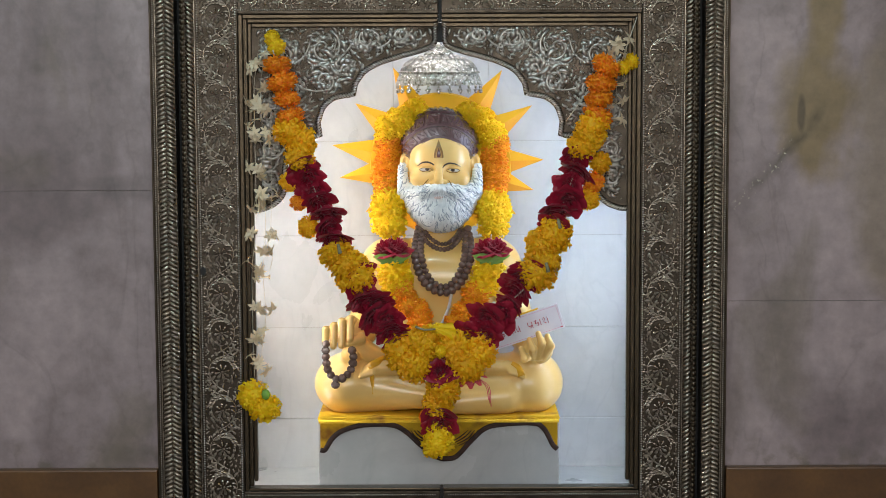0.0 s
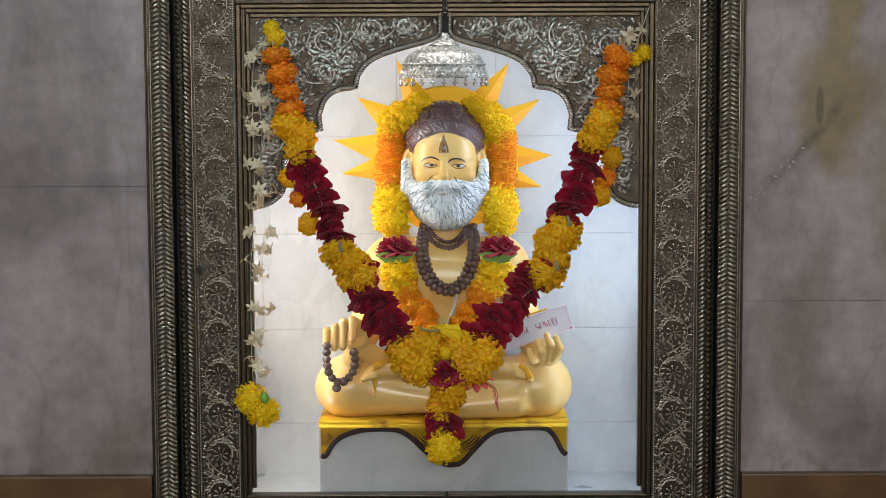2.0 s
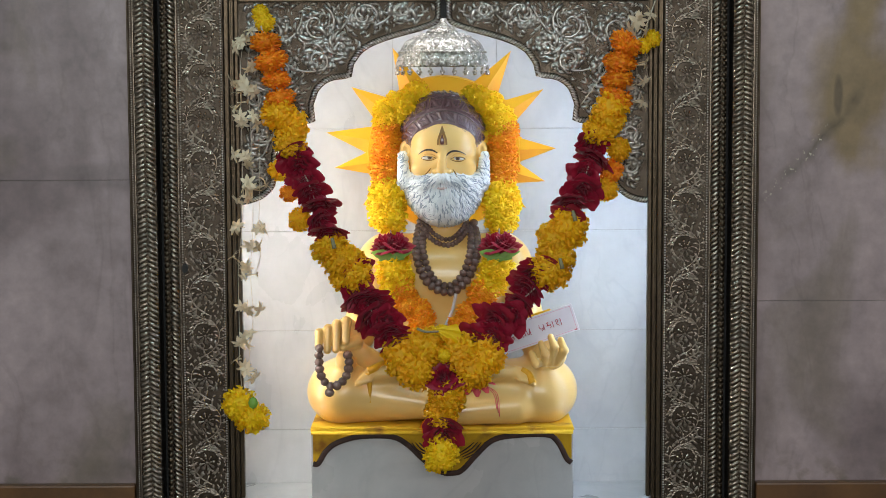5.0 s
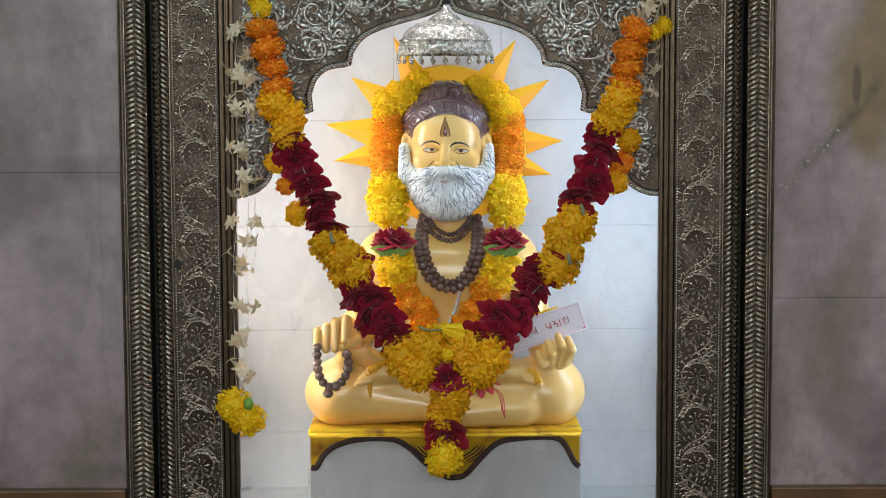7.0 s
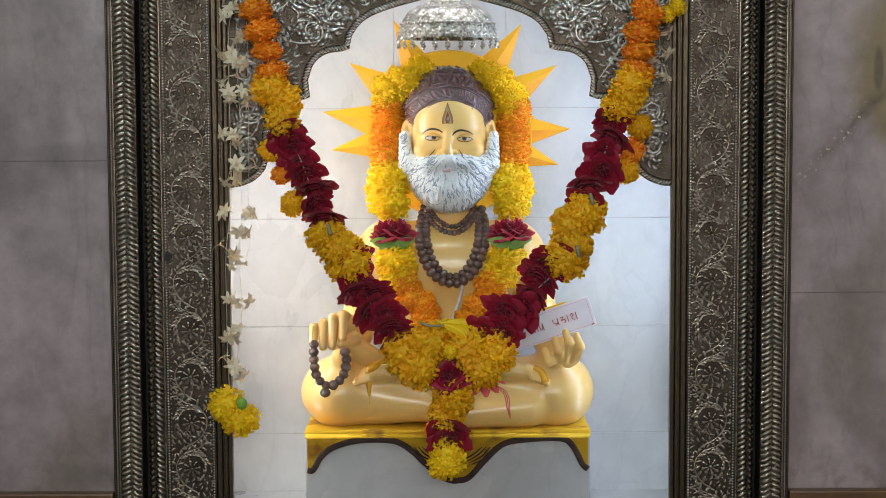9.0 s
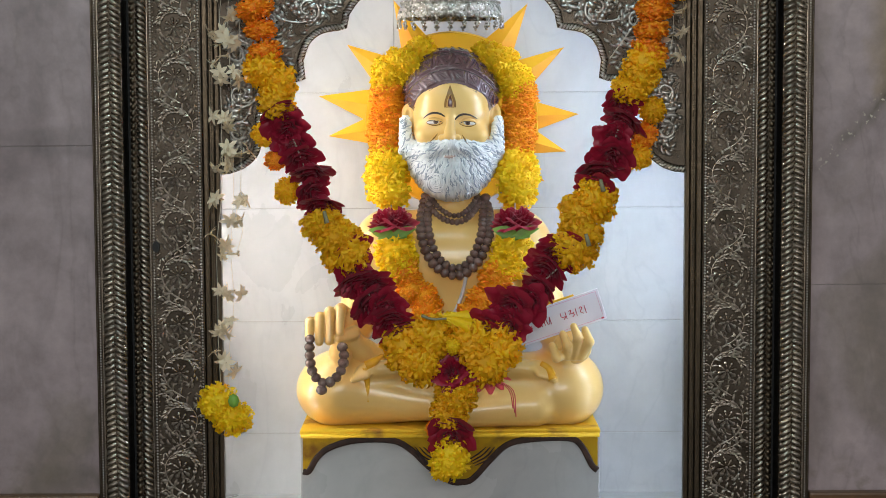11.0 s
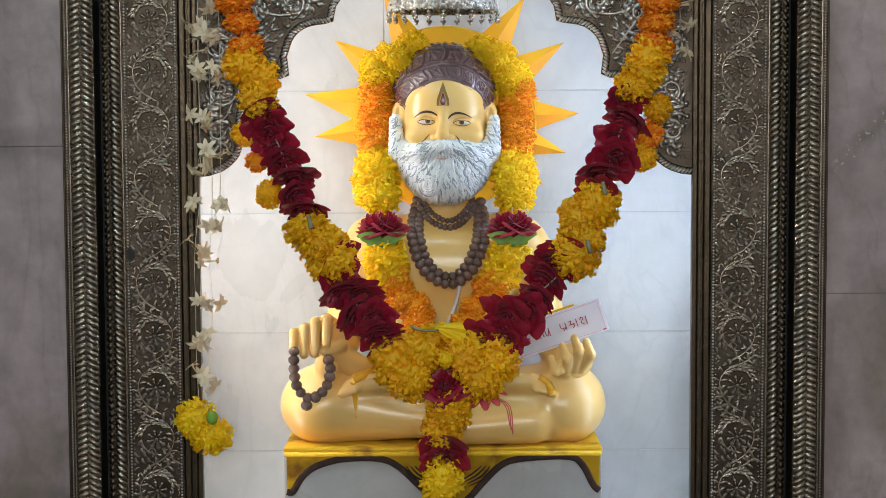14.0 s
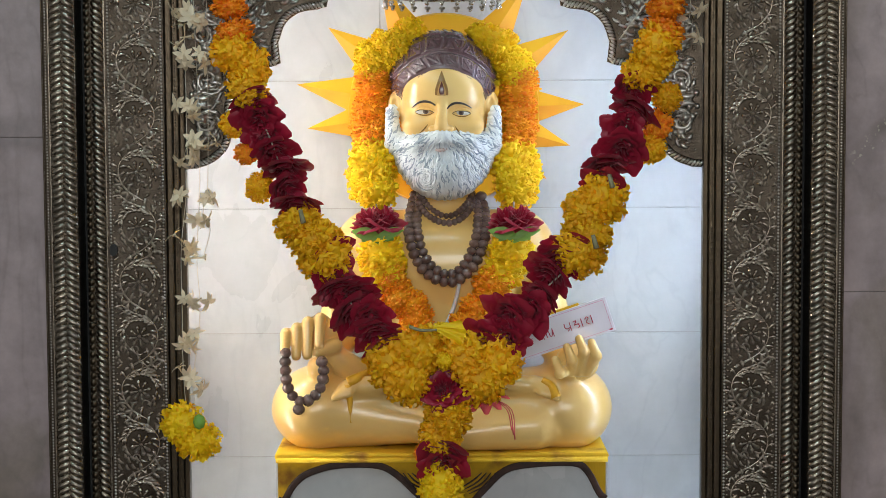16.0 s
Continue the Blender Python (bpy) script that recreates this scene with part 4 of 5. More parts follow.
bv, bq, bl = surface(body, (-0.25, 0.02, 0.975), (0.245, 0.245, 1.36), 0.0026)
hv, hq, hl = surface(head, (-0.090, 0.030, 1.310), (0.090, 0.240, 1.560), 0.0011)
lv, lq, ll = surface(palm_down, (-0.225, 0.040, 1.055), (-0.085, 0.150, 1.185), 0.0013)
rv, rq, rl = surface(palm_up, (0.125, 0.040, 1.060), (0.220, 0.115, 1.155), 0.0013)


class Relief:
    """The front of a form as depth and label over x and z."""

    def __init__(self, fn, x0, x1, z0, z1, step):
        self.x0, self.z0, self.step = x0, z0, step
        xs, zs = np.arange(x0, x1, step, dtype=np.float32), np.arange(z0, z1, step, dtype=np.float32)
        ys = np.arange(0.034, 0.200, 0.002, dtype=np.float32)
        self.depth = np.full((len(xs), len(zs)), 0.2, np.float32)
        self.label = np.zeros((len(xs), len(zs)), np.int8)
        for i in range(0, len(xs), 16):
            d, lab = fn(np.stack(np.meshgrid(xs[i:i + 16], ys, zs, indexing="ij"), -1))
            k = np.maximum(np.argmax(d < 0, axis=1), 1)
            got = lambda a, j: np.take_along_axis(a, j[:, None, :], 1)[:, 0, :]
            a, b = got(d, k - 1), got(d, k)
            self.depth[i:i + 16] = np.where((d < 0).any(1), ys[k] - 0.002 * b / np.minimum(b - a, -1e-6), 0.2)
            self.label[i:i + 16] = np.where((d < 0).any(1), got(lab, k), -1)

    def at(self, x, z):
        u, w = (x - self.x0) / self.step, (z - self.z0) / self.step
        i, j = min(max(int(u), 0), self.depth.shape[0] - 2), min(max(int(w), 0), self.depth.shape[1] - 2)
        a, b = min(max(u - i, 0), 1), min(max(w - j, 0), 1)
        g = self.depth[i:i + 2, j:j + 2]
        y = (g[0, 0] * (1 - a) + g[1, 0] * a) * (1 - b) + (g[0, 1] * (1 - a) + g[1, 1] * a) * b
        return float(y), int(self.label[i, j])


FACE = Relief(head, -0.088, 0.088, 1.312, 1.556, 0.0011)
painted = []          # (verts, faces, label) of the carved hair and the painted features


def paint_on(pts, r0, r1, mid, n, lift):
    """A flat painted stroke that hugs the face."""
    v, f = stroke(smooth_path([(x - 0.001, 0, z) for x, z in pts], 5), r0, r1, 16, True, mid)
    v = [(a, FACE.at(a, c)[0] - lift + 0.10 * b, c) for a, b, c in v]
    painted.append((v, f, n))


def on_face(pts, r0, r1, mid, n, lift=0.0):
    line = [Vector((p.x, FACE.at(p.x, p.z)[0] - lift, p.z)) for p in smooth_path([(x - 0.001, 0, z) for x, z in pts], 5)]
    painted.append((*stroke(line, r0, r1, 6, True, mid), n))


def boss_on_face(x, z, sx, sy, sz, n, lift=0.0, turn=0.0):
    painted.append((*scatter(dome(14, 4), [at(x - 0.001, FACE.at(x - 0.001, z)[0] - lift, z, turn, sx, sy, sz)]), n))


for s, cx, cz, gaze in ((-1, -0.0250, 1.4368, 0.0020), (1, 0.0240, 1.4350, -0.0004)):
    boss_on_face(cx, cz, 0.0112, 0.0034, 0.0037, 4, -0.0008)
    boss_on_face(cx + gaze, cz + 0.0004, 0.0037, 0.0012, 0.0032, 8, 0.0020)
    boss_on_face(cx + gaze, cz + 0.0006, 0.0017, 0.0008, 0.0017, 3, 0.0029)
    # heavy upper lid, lash line, lower lid
    lid = [(cx - 0.0125, cz - 0.0006), (cx - 0.006, cz + 0.0026), (cx + 0.002, cz + 0.0029), (cx + 0.0085, cz + 0.0015), (cx + 0.0125, cz - 0.0012)]
    on_face([(x, z + 0.0016) for x, z in lid], 0.0006, 0.0006, 0.0025, 0, 0.0014)
    on_face(lid, 0.0003, 0.0003, 0.0008, 3, 0.0026)
    on_face([(cx - 0.0120, cz - 0.0012), (cx - 0.004, cz - 0.0042), (cx + 0.005, cz - 0.0042), (cx + 0.0120, cz - 0.0014)], 0.0003, 0.0003, 0.0006, 5, 0.0012)
on_face([(-0.0415, 1.4420), (-0.0340, 1.4478), (-0.0255, 1.4502), (-0.0165, 1.4488), (-0.0100, 1.4450)], 0.0005, 0.0010, 0.0016, 3, 0.0002)
on_face([(0.0050, 1.4405), (0.0090, 1.4450), (0.0165, 1.4480), (0.0270, 1.4468), (0.0375, 1.4415)], 0.0010, 0.0005, 0.0017, 3, 0.0002)
# folds from the nose to the moustache
on_face([(-0.0200, 1.4205), (-0.0245, 1.4150), (-0.0310, 1.4085)], 0.0003, 0.0006, 0.0011, 5, -0.0003)
on_face([(0.0150, 1.4185), (0.0190, 1.4120), (0.0235, 1.4040)], 0.0003, 0.0006, 0.0011, 5, -0.0003)
# forehead mark: a brown drop with a light rim and a dark heart
DROP = [(-0.002, 1.4580), (-0.002, 1.4600), (-0.002, 1.4680), (-0.002, 1.4770), (-0.002, 1.4900)]
paint_on(DROP, 0.0080, 0.0004, 0.0078, 5, 0.0006)
paint_on([(x, z - 0.0004) for x, z in DROP[:4]], 0.0058, 0.0010, 0.0054, 10, 0.0012)
paint_on([(-0.002, 1.4590), (-0.002, 1.4630), (-0.002, 1.4680), (-0.002, 1.4760)], 0.0022, 0.0004, 0.0034, 9, 0.0020)
# combed locks of the beard, whiskers and moustache
comb = random.Random(17)
for k in range(1500):
    x, z = comb.uniform(-0.078, 0.078), comb.uniform(1.318, 1.448)
    if FACE.at(x, z)[1] != 1:
        continue
    if abs(x) > 0.050 and z > 1.398:
        a = math.atan2(-0.75, math.copysign(0.65, x))
    else:
        a = math.atan2((z - 1.416) * 1.2 - 0.012, x * (1.5 if z > 1.385 else 0.9))
    wave, phase, bend = comb.uniform(0.25, 0.75), comb.uniform(0, 6.28), comb.uniform(-0.10, 0.10)
    swirl = math.hypot(x + 0.024, z - 1.349) < 0.016
    pts = []
    for i in range(8):
        y, lab = FACE.at(x, z)
        if lab != 1:
            break
        pts.append((x, y + 0.0001, z))
        if swirl:
            b = math.atan2(z - 1.349, x + 0.024) + math.pi / 2
        else:
            b = a + wave * math.sin(phase + i * 0.9) + bend * i
        x, z = x + 0.0030 * math.cos(b), z + 0.0030 * math.sin(b)
    if len(pts) > 3:
        painted.append((*stroke(pts, 0.0004, 0.0002, 5, True, comb.uniform(0.0010, 0.0018)), 7 if k % 3 == 0 else 1))

groups = [(bv, bl), (hv, hl), (lv, ll), (rv, rl)]
verts, quads, base = [], [], 0
for (gv, gl), gq in zip(groups, (bq, hq, lq, rq)):
    verts.append(gv)
    quads.append(gq + base)
    base += len(gv)
labels = np.concatenate([gl for gv, gl in groups])
quads = np.concatenate(quads)
tones = np.sort(labels[quads], 1)[:, 2].astype(np.int32).tolist()
faces = quads.tolist()
for pv, pf, n in painted:
    verts.append(np.asarray(pv))
    faces.extend([tuple(i + base for i in g) for g in pf])
    tones.extend([n] * len(pf))
    base += len(pv)
me = bpy.data.meshes.new("statue")
me.from_pydata(np.concatenate(verts).tolist(), [], faces)
for m in (M_SKIN, M_BEARD, M_TURBAN, M_INK, M_EYE, M_MARK, M_LIP, M_STRAND, M_IRIS, M_DEEP_RED, M_MARK_GOLD):
    me.materials.append(m)
me.polygons.foreach_set("material_index", tones)
me.polygons.foreach_set("use_smooth", [True] * len(faces))
statue = tagged(new("statue", me), "glossy cream painted statue of a seated bearded sage in brown turban", "statue")


def front_of(x, z, lift=0.0, fn=body):
    """The y of the statue's front at (x, z)."""
    ys = np.arange(0.02, 0.22, 0.001, dtype=np.float32)
    p = np.stack((np.full_like(ys, x), ys, np.full_like(ys, z)), -1)
    r = fn(p)
    r = r[0] if isinstance(r, tuple) else r
    k = np.argmax(r < 0)
    return (float(ys[k]) if (r < 0).any() else 0.15) - lift


# ---- sun halo behind the head ----
halo = tagged(empty("sun_halo", (0, 0.205, 1.440)), "painted yellow sun halo with pointed rays behind the statue", "halo")
bm = bmesh.new()
bmesh.ops.create_cone(bm, cap_ends=True, segments=64, radius1=0.134, radius2=0.131, depth=0.012, matrix=Matrix.Rotation(radians(90), 4, "X"))
part("disc", bm, M_HALO, halo)
part("support", box(-0.05, 0.05, 0.006, 0.0345, -0.45, 0.10, 0.004), M_NICHE, halo)


def halo_ray(tip_x, tip_z, width):
    """A ray with a ridge: the upper face yellow, the lower one orange."""
    d = Vector((tip_x, 0, tip_z))
    n = d.normalized()
    s = Vector((-n.z, 0, n.x))
    if s.z < 0:
        s = -s
    base = n * 0.110
    bm = bmesh.new()
    a, b, c = base + s * width / 2, base - s * width / 2, base * 1.0
    A, B = bm.verts.new(a + Vector((0, 0.004, 0))), bm.verts.new(b + Vector((0, 0.004, 0)))
    R = bm.verts.new(c + Vector((0, -0.007, 0)))
    Tf = bm.verts.new(d + Vector((0, -0.002, 0)))
    Tb = bm.verts.new(d + Vector((0, 0.004, 0)))
    up = bm.faces.new((A, R, Tf))
    low = bm.faces.new((R, B, Tf))
    low.material_index = 1
    bm.faces.new((A, Tf, Tb))
    bm.faces.new((B, Tb, Tf)).material_index = 1
    bm.faces.new((A, Tb, B))
    bm.faces.new((A, B, R))
    bmesh.ops.recalc_face_normals(bm, faces=bm.faces[:])
    part("ray", bm, [M_HALO, M_HALO_DEEP], halo)


for tx, tz, w in ((0.116, 0.175, 0.06), (-0.088, 0.181, 0.056), (-0.159, 0.114, 0.06), (-0.203, 0.036, 0.06), (-0.189, -0.025, 0.052), (-0.141, -0.09, 0.046), (0.172, 0.109, 0.056), (0.194, 0.007, 0.056), (0.175, -0.05, 0.05), (0.142, -0.096, 0.046)):
    halo_ray(tx, tz, w)

# ---- silver canopy over the head ----
canopy = tagged(empty("canopy", (-0.002, 0.115, 1.611)), "small polished silver ceremonial umbrella hung over the statue", "canopy")


def lathe(name, profile, mat, parent, n=48, wave=0.0, lobes=0, label=""):
    bm = bmesh.new()
    rings = []
    for r, z in profile:
        rings.append([bm.verts.new((max(r, 1e-4) * math.cos(a) * (1 + wave * math.cos(lobes * a)), max(r, 1e-4) * math.sin(a) * (1 + wave * math.cos(lobes * a)), z)) for a in [2 * math.pi * i / n for i in range(n)]])
    for lo, hi in zip(rings, rings[1:]):
        for i in range(n):
            bm.faces.new((lo[i], lo[(i + 1) % n], hi[(i + 1) % n], hi[i]))
    bmesh.ops.recalc_face_normals(bm, faces=bm.faces[:])
    return part(name, bm, mat, parent, label, True)


lathe("dome", [(0.0695, 0.001), (0.0680, 0.007), (0.0620, 0.016), (0.0520, 0.023), (0.0400, 0.028), (0.0285, 0.031), (0.0240, 0.032), (0.0245, 0.036), (0.0190, 0.040), (0.0110, 0.045), (0.0060, 0.050), (0.0015, 0.058)], M_BRIGHT, canopy, 64, 0.022, 16)
lathe("rim_band", [(0.0690, -0.003), (0.0715, -0.002), (0.0725, 0.000), (0.0715, 0.002), (0.0690, 0.003)], M_BRIGHT, canopy)
lathe("valance", [(0.0690, -0.001), (0.0730, -0.009), (0.0770, -0.023), (0.0760, -0.0235), (0.0720, -0.009), (0.0682, -0.001)], M_BRIGHT, canopy, 72, 0.028, 18)
lathe("upper_band", [(0.0240, 0.0310), (0.0268, 0.0322), (0.0268, 0.0348), (0.0240, 0.0360)], M_BRIGHT, canopy)
LOZENGE = mesh_of("lozenge", scatter(DOME, [at(0, 0, 0, 0, 0.0062, 0.0030, 0.0085)]), M_SILVER)
PEND = mesh_of("pendant", joined(scatter(DOME, [at(0, 0, -0.003, 0, 0.0022, 0.0022, 0.0022), at(0, 0.0, -0.003, 3.14, 0.0022, -0.0022, 0.0022)]), stroke([(0, 0, 0), (0, 0, -0.010)], 0.0006, 0.0006, 5),
                                 scatter(DOME, [m for dx in (-0.0024, 0.0024) for m in (at(dx, 0, -0.0085, 0, 0.0022, 0.0022, 0.0022), at(dx, 0, -0.0085, 3.14, 0.0022, -0.0022, 0.0022))]),
                                 scatter(DOME, [at(0, 0, -0.0120, 0, 0.0024, 0.0024, 0.0026), at(0, 0, -0.0120, 3.14, 0.0024, -0.0024, 0.0026)])), M_BRIGHT)
for i in range(24):
    a = 2 * math.pi * i / 24
    share("pendant", PEND, canopy, Matrix.Translation((0.077 * math.cos(a), 0.077 * math.sin(a), -0.0235)) @ Matrix.Rotation(a + math.pi / 2, 4, "Z"))
for i in range(20):
    a = 2 * math.pi * (i + 0.5) / 20
    share("lozenge", LOZENGE, canopy, Matrix.Translation((0.0590 * math.cos(a), 0.0590 * math.sin(a), 0.0165)) @ Matrix.Rotation(a + math.pi / 2, 4, "Z") @ Matrix.Rotation(radians(-48), 4, "X"))
BALL = mesh_of("edge_bead", scatter(DOME_LOW, [at(0, 0, 0, 0, 0.0022, 0.0022, 0.0022)]), M_BRIGHT)
for i in range(60):
    a = 2 * math.pi * i / 60
    share("edge_bead", BALL, canopy, Matrix.Translation((0.0722 * math.cos(a), 0.0722 * math.sin(a), 0.000)) @ Matrix.Rotation(a + math.pi / 2, 4, "Z"))
SMALL = mesh_of("boss", scatter(DOME_LOW, [at(0, 0, 0, 0, 0.0034, 0.0022, 0.0034)]), M_SILVER)
for ring, (r, z, n, lean) in enumerate(((0.0465, 0.0255, 26, -60), (0.0355, 0.0296, 18, -66), (0.0185, 0.0405, 12, -40), (0.0742, -0.0120, 30, 12), (0.0757, -0.0185, 36, 12))):
    for i in range(n):
        a = 2 * math.pi * (i + 0.5 * ring) / n
        share("boss", SMALL, canopy, Matrix.Translation((r * math.cos(a), r * math.sin(a), z)) @ Matrix.Rotation(a + math.pi / 2, 4, "Z") @ Matrix.Rotation(radians(lean), 4, "X"))
v, f = stroke([(0, 0, 0.057), (0, 0, 0.249)], 0.0012, 0.0012, 6)
raw_object("hanging_rod", v, f, M_BRIGHT, canopy)

# ---- prayer beads ----
ball = bmesh.new()
bmesh.ops.create_icosphere(ball, subdivisions=2, radius=1)
for w in ball.verts:
    w.co *= 1 + 0.10 * noise.noise(w.co * 2.6)
BEAD = bpy.data.meshes.new("bead")
ball.to_mesh(BEAD)
ball.free()
BEAD.materials.append(M_BEAD)
BEAD.polygons.foreach_set("use_smooth", [True] * len(BEAD.polygons))


def beads_on(thing, line, r, gap, squash=0.85):
    pts = line
    need = 0.0
    rng = random.Random(3)
    for p, q in zip(pts, pts[1:]):
        seg = (q - p).length
        while need <= seg:
            c = p.lerp(q, need / seg)
            d = (q - p).normalized()
            k = r * rng.uniform(0.93, 1.07)
            share("bead", BEAD, thing, Matrix.Translation(c) @ d.to_track_quat("Z", "Y").to_matrix().to_4x4() @ Matrix.Diagonal((k, k, k * squash, 1)))
            need += gap
        need -= seg


def on_chest(pts, lift):
    return [Vector((x, front_of(x, z, lift), z)) for x, _, z in smooth_path([(x, 0, z) for x, z in pts], 6)]


mala = tagged(empty("bead_necklace"), "double strand of brown prayer beads round the statue's neck", "necklace")
U = ((-0.040, 1.325), (-0.047, 1.290), (-0.044, 1.262), (-0.030, 1.232), (-0.008, 1.216), (0.014, 1.215), (0.036, 1.232), (0.051, 1.262), (0.055, 1.290), (0.049, 1.325))
beads_on(mala, on_chest(U, 0.004), 0.0080, 0.0112)
beads_on(mala, on_chest([(x * 0.80 + 0.001, z + 0.010 if z < 1.3 else z) for x, z in U], 0.003), 0.0070, 0.0104)
choker = tagged(empty("bead_necklace"), "short string of dark brown beads at the statue's throat", "necklace")
beads_on(choker, on_chest(((-0.036, 1.322), (-0.026, 1.303), (-0.006, 1.291), (0.014, 1.291), (0.032, 1.304), (0.042, 1.322)), 0.003), 0.0050, 0.0072)
beads_on(choker, on_chest(((-0.034, 1.330), (-0.022, 1.312), (-0.004, 1.300), (0.012, 1.300), (0.028, 1.312), (0.040, 1.330)), 0.003), 0.0045, 0.0066)
loop = tagged(empty("bead_string"), "string of brown prayer beads hung from the statue's fingers", "beads")
beads_on(loop, [Vector(p) for p in smooth_path([(-0.2085, 0.050, 1.123), (-0.209, 0.049, 1.100), (-0.205, 0.048, 1.075), (-0.192, 0.047, 1.060), (-0.176, 0.047, 1.062), (-0.163, 0.048, 1.078), (-0.159, 0.050, 1.100), (-0.164, 0.052, 1.118)], 5)], 0.0080, 0.0117, 0.95)
share("bead", BEAD, loop, Matrix.Translation((-0.192, 0.0465, 1.049)) @ Matrix.Diagonal((0.0085, 0.0085, 0.008, 1)))
v, f = stroke(smooth_path([(0.020, front_of(0.020, 1.215, 0.0015), 1.215), (0.012, front_of(0.012, 1.18, 0.0015), 1.18), (-0.005, front_of(-0.005, 1.14, 0.0015), 1.14)], 4), 0.0028, 0.0028, 6)
tagged(raw_object("sacred_thread", v, f, M_BEARD), "thin white carved cord across the chest", "cord")

# ---- card in the hand ----
card = tagged(empty("card"), "white card with handwritten red lettering held in the statue's hand", "card")
card.matrix_basis = pose(0.156, 0.0725, 1.150, 4, -18.5, 0)
part("sheet", box(-0.066, 0.066, -0.001, 0.001, -0.0235, 0.0235, 0.0005), M_CARD, card)
for a in ((-0.062, 0.062, 0.0200, 0.0206), (-0.062, 0.062, -0.0206, -0.0200), (0.0614, 0.062, -0.0206, 0.0206)):
    part("border_line", box(a[0], a[1], -0.0014, -0.0009, a[2], a[3]), M_PINK_INK, card)
part("corner_mark", box(0.058, 0.0625, -0.0015, -0.0009, -0.0215, -0.0195), M_RED_INK, card)
GLYPHS = (("ke", -0.050, (((0.0, 0.9), (0.4, 0.95), (0.15, 0.55), (0.5, 0.5), (0.7, 0.25), (0.4, 0.05)), ((0.0, 0.5), (0.75, 0.55)), ((0.7, 1.35), (0.3, 1.15)))),
          ("va", -0.036, (((0.0, 0.9), (0.45, 0.95), (0.5, 0.65), (0.1, 0.4), (0.4, 0.12), (0.75, 0.25)), ((0.78, 1.0), (0.8, 0.0)))),
          ("la", -0.023, (((0.0, 0.1), (0.0, 0.75), (0.3, 0.85), (0.4, 0.2), (0.65, 0.2), (0.85, 0.9)), ((0.85, 1.0), (0.88, 0.0)))),
          ("pra", 0.002, (((0.1, 1.0), (0.08, 0.55), (0.35, 0.35), (0.75, 0.45)), ((0.78, 1.0), (0.8, 0.0)), ((0.72, 0.32), (0.35, 0.05)))),
          ("ka", 0.015, (((0.0, 0.9), (0.4, 0.95), (0.15, 0.55), (0.5, 0.5), (0.7, 0.25), (0.4, 0.05)), ((0.0, 0.5), (0.75, 0.55)), ((1.05, 1.0), (1.05, 0.0)))),
          ("sha", 0.031, (((0.0, 0.75), (0.25, 1.0), (0.45, 0.75), (0.1, 0.4), (0.5, 0.02)), ((0.85, 1.0), (0.85, 0.0)))))
for sound, x0, lines in GLYPHS:
    vf = joined(*[stroke(smooth_path([(x0 + 0.0105 * a, -0.0013, -0.0055 + 0.0115 * b) for a, b in line], 4), 0.0007, 0.0006, 5) for line in lines])
    raw_object("letter", vf[0], vf[1], M_RED_INK, card, "handwritten red letter")
part("folded_leaf", box(-0.066, 0.030, 0.0016, 0.0026, -0.015, 0.0265, 0.0004), M_HALO, card, "yellow paper showing behind the card")

# dried yellow paste on the legs
M_PASTE = material("yellow_paste", (0.78, 0.42, 0.015), 0.5, 0, (0.70, 0.33, 0.012), 90, bump=0.3)
for pts, r0, r1 in ((((-0.128, 1.078), (-0.127, 1.060), (-0.126, 1.042), (-0.1255, 1.026)), 0.0060, 0.0024), (((-0.128, 1.080), (-0.115, 1.086), (-0.100, 1.088)), 0.0075, 0.0050),
                    (((0.128, 1.082), (0.140, 1.074), (0.146, 1.060)), 0.0050, 0.0070)):
    line = [(x, front_of(x, z, -0.0015), z) for x, z in pts]
    v, f = stroke(smooth_path(line, 4), r0, r1, 8)
    v = np.array(v)
    tagged(raw_object("paste_smear", v, f, M_PASTE), "dried yellow turmeric paste smeared on the statue's lap", "smear")

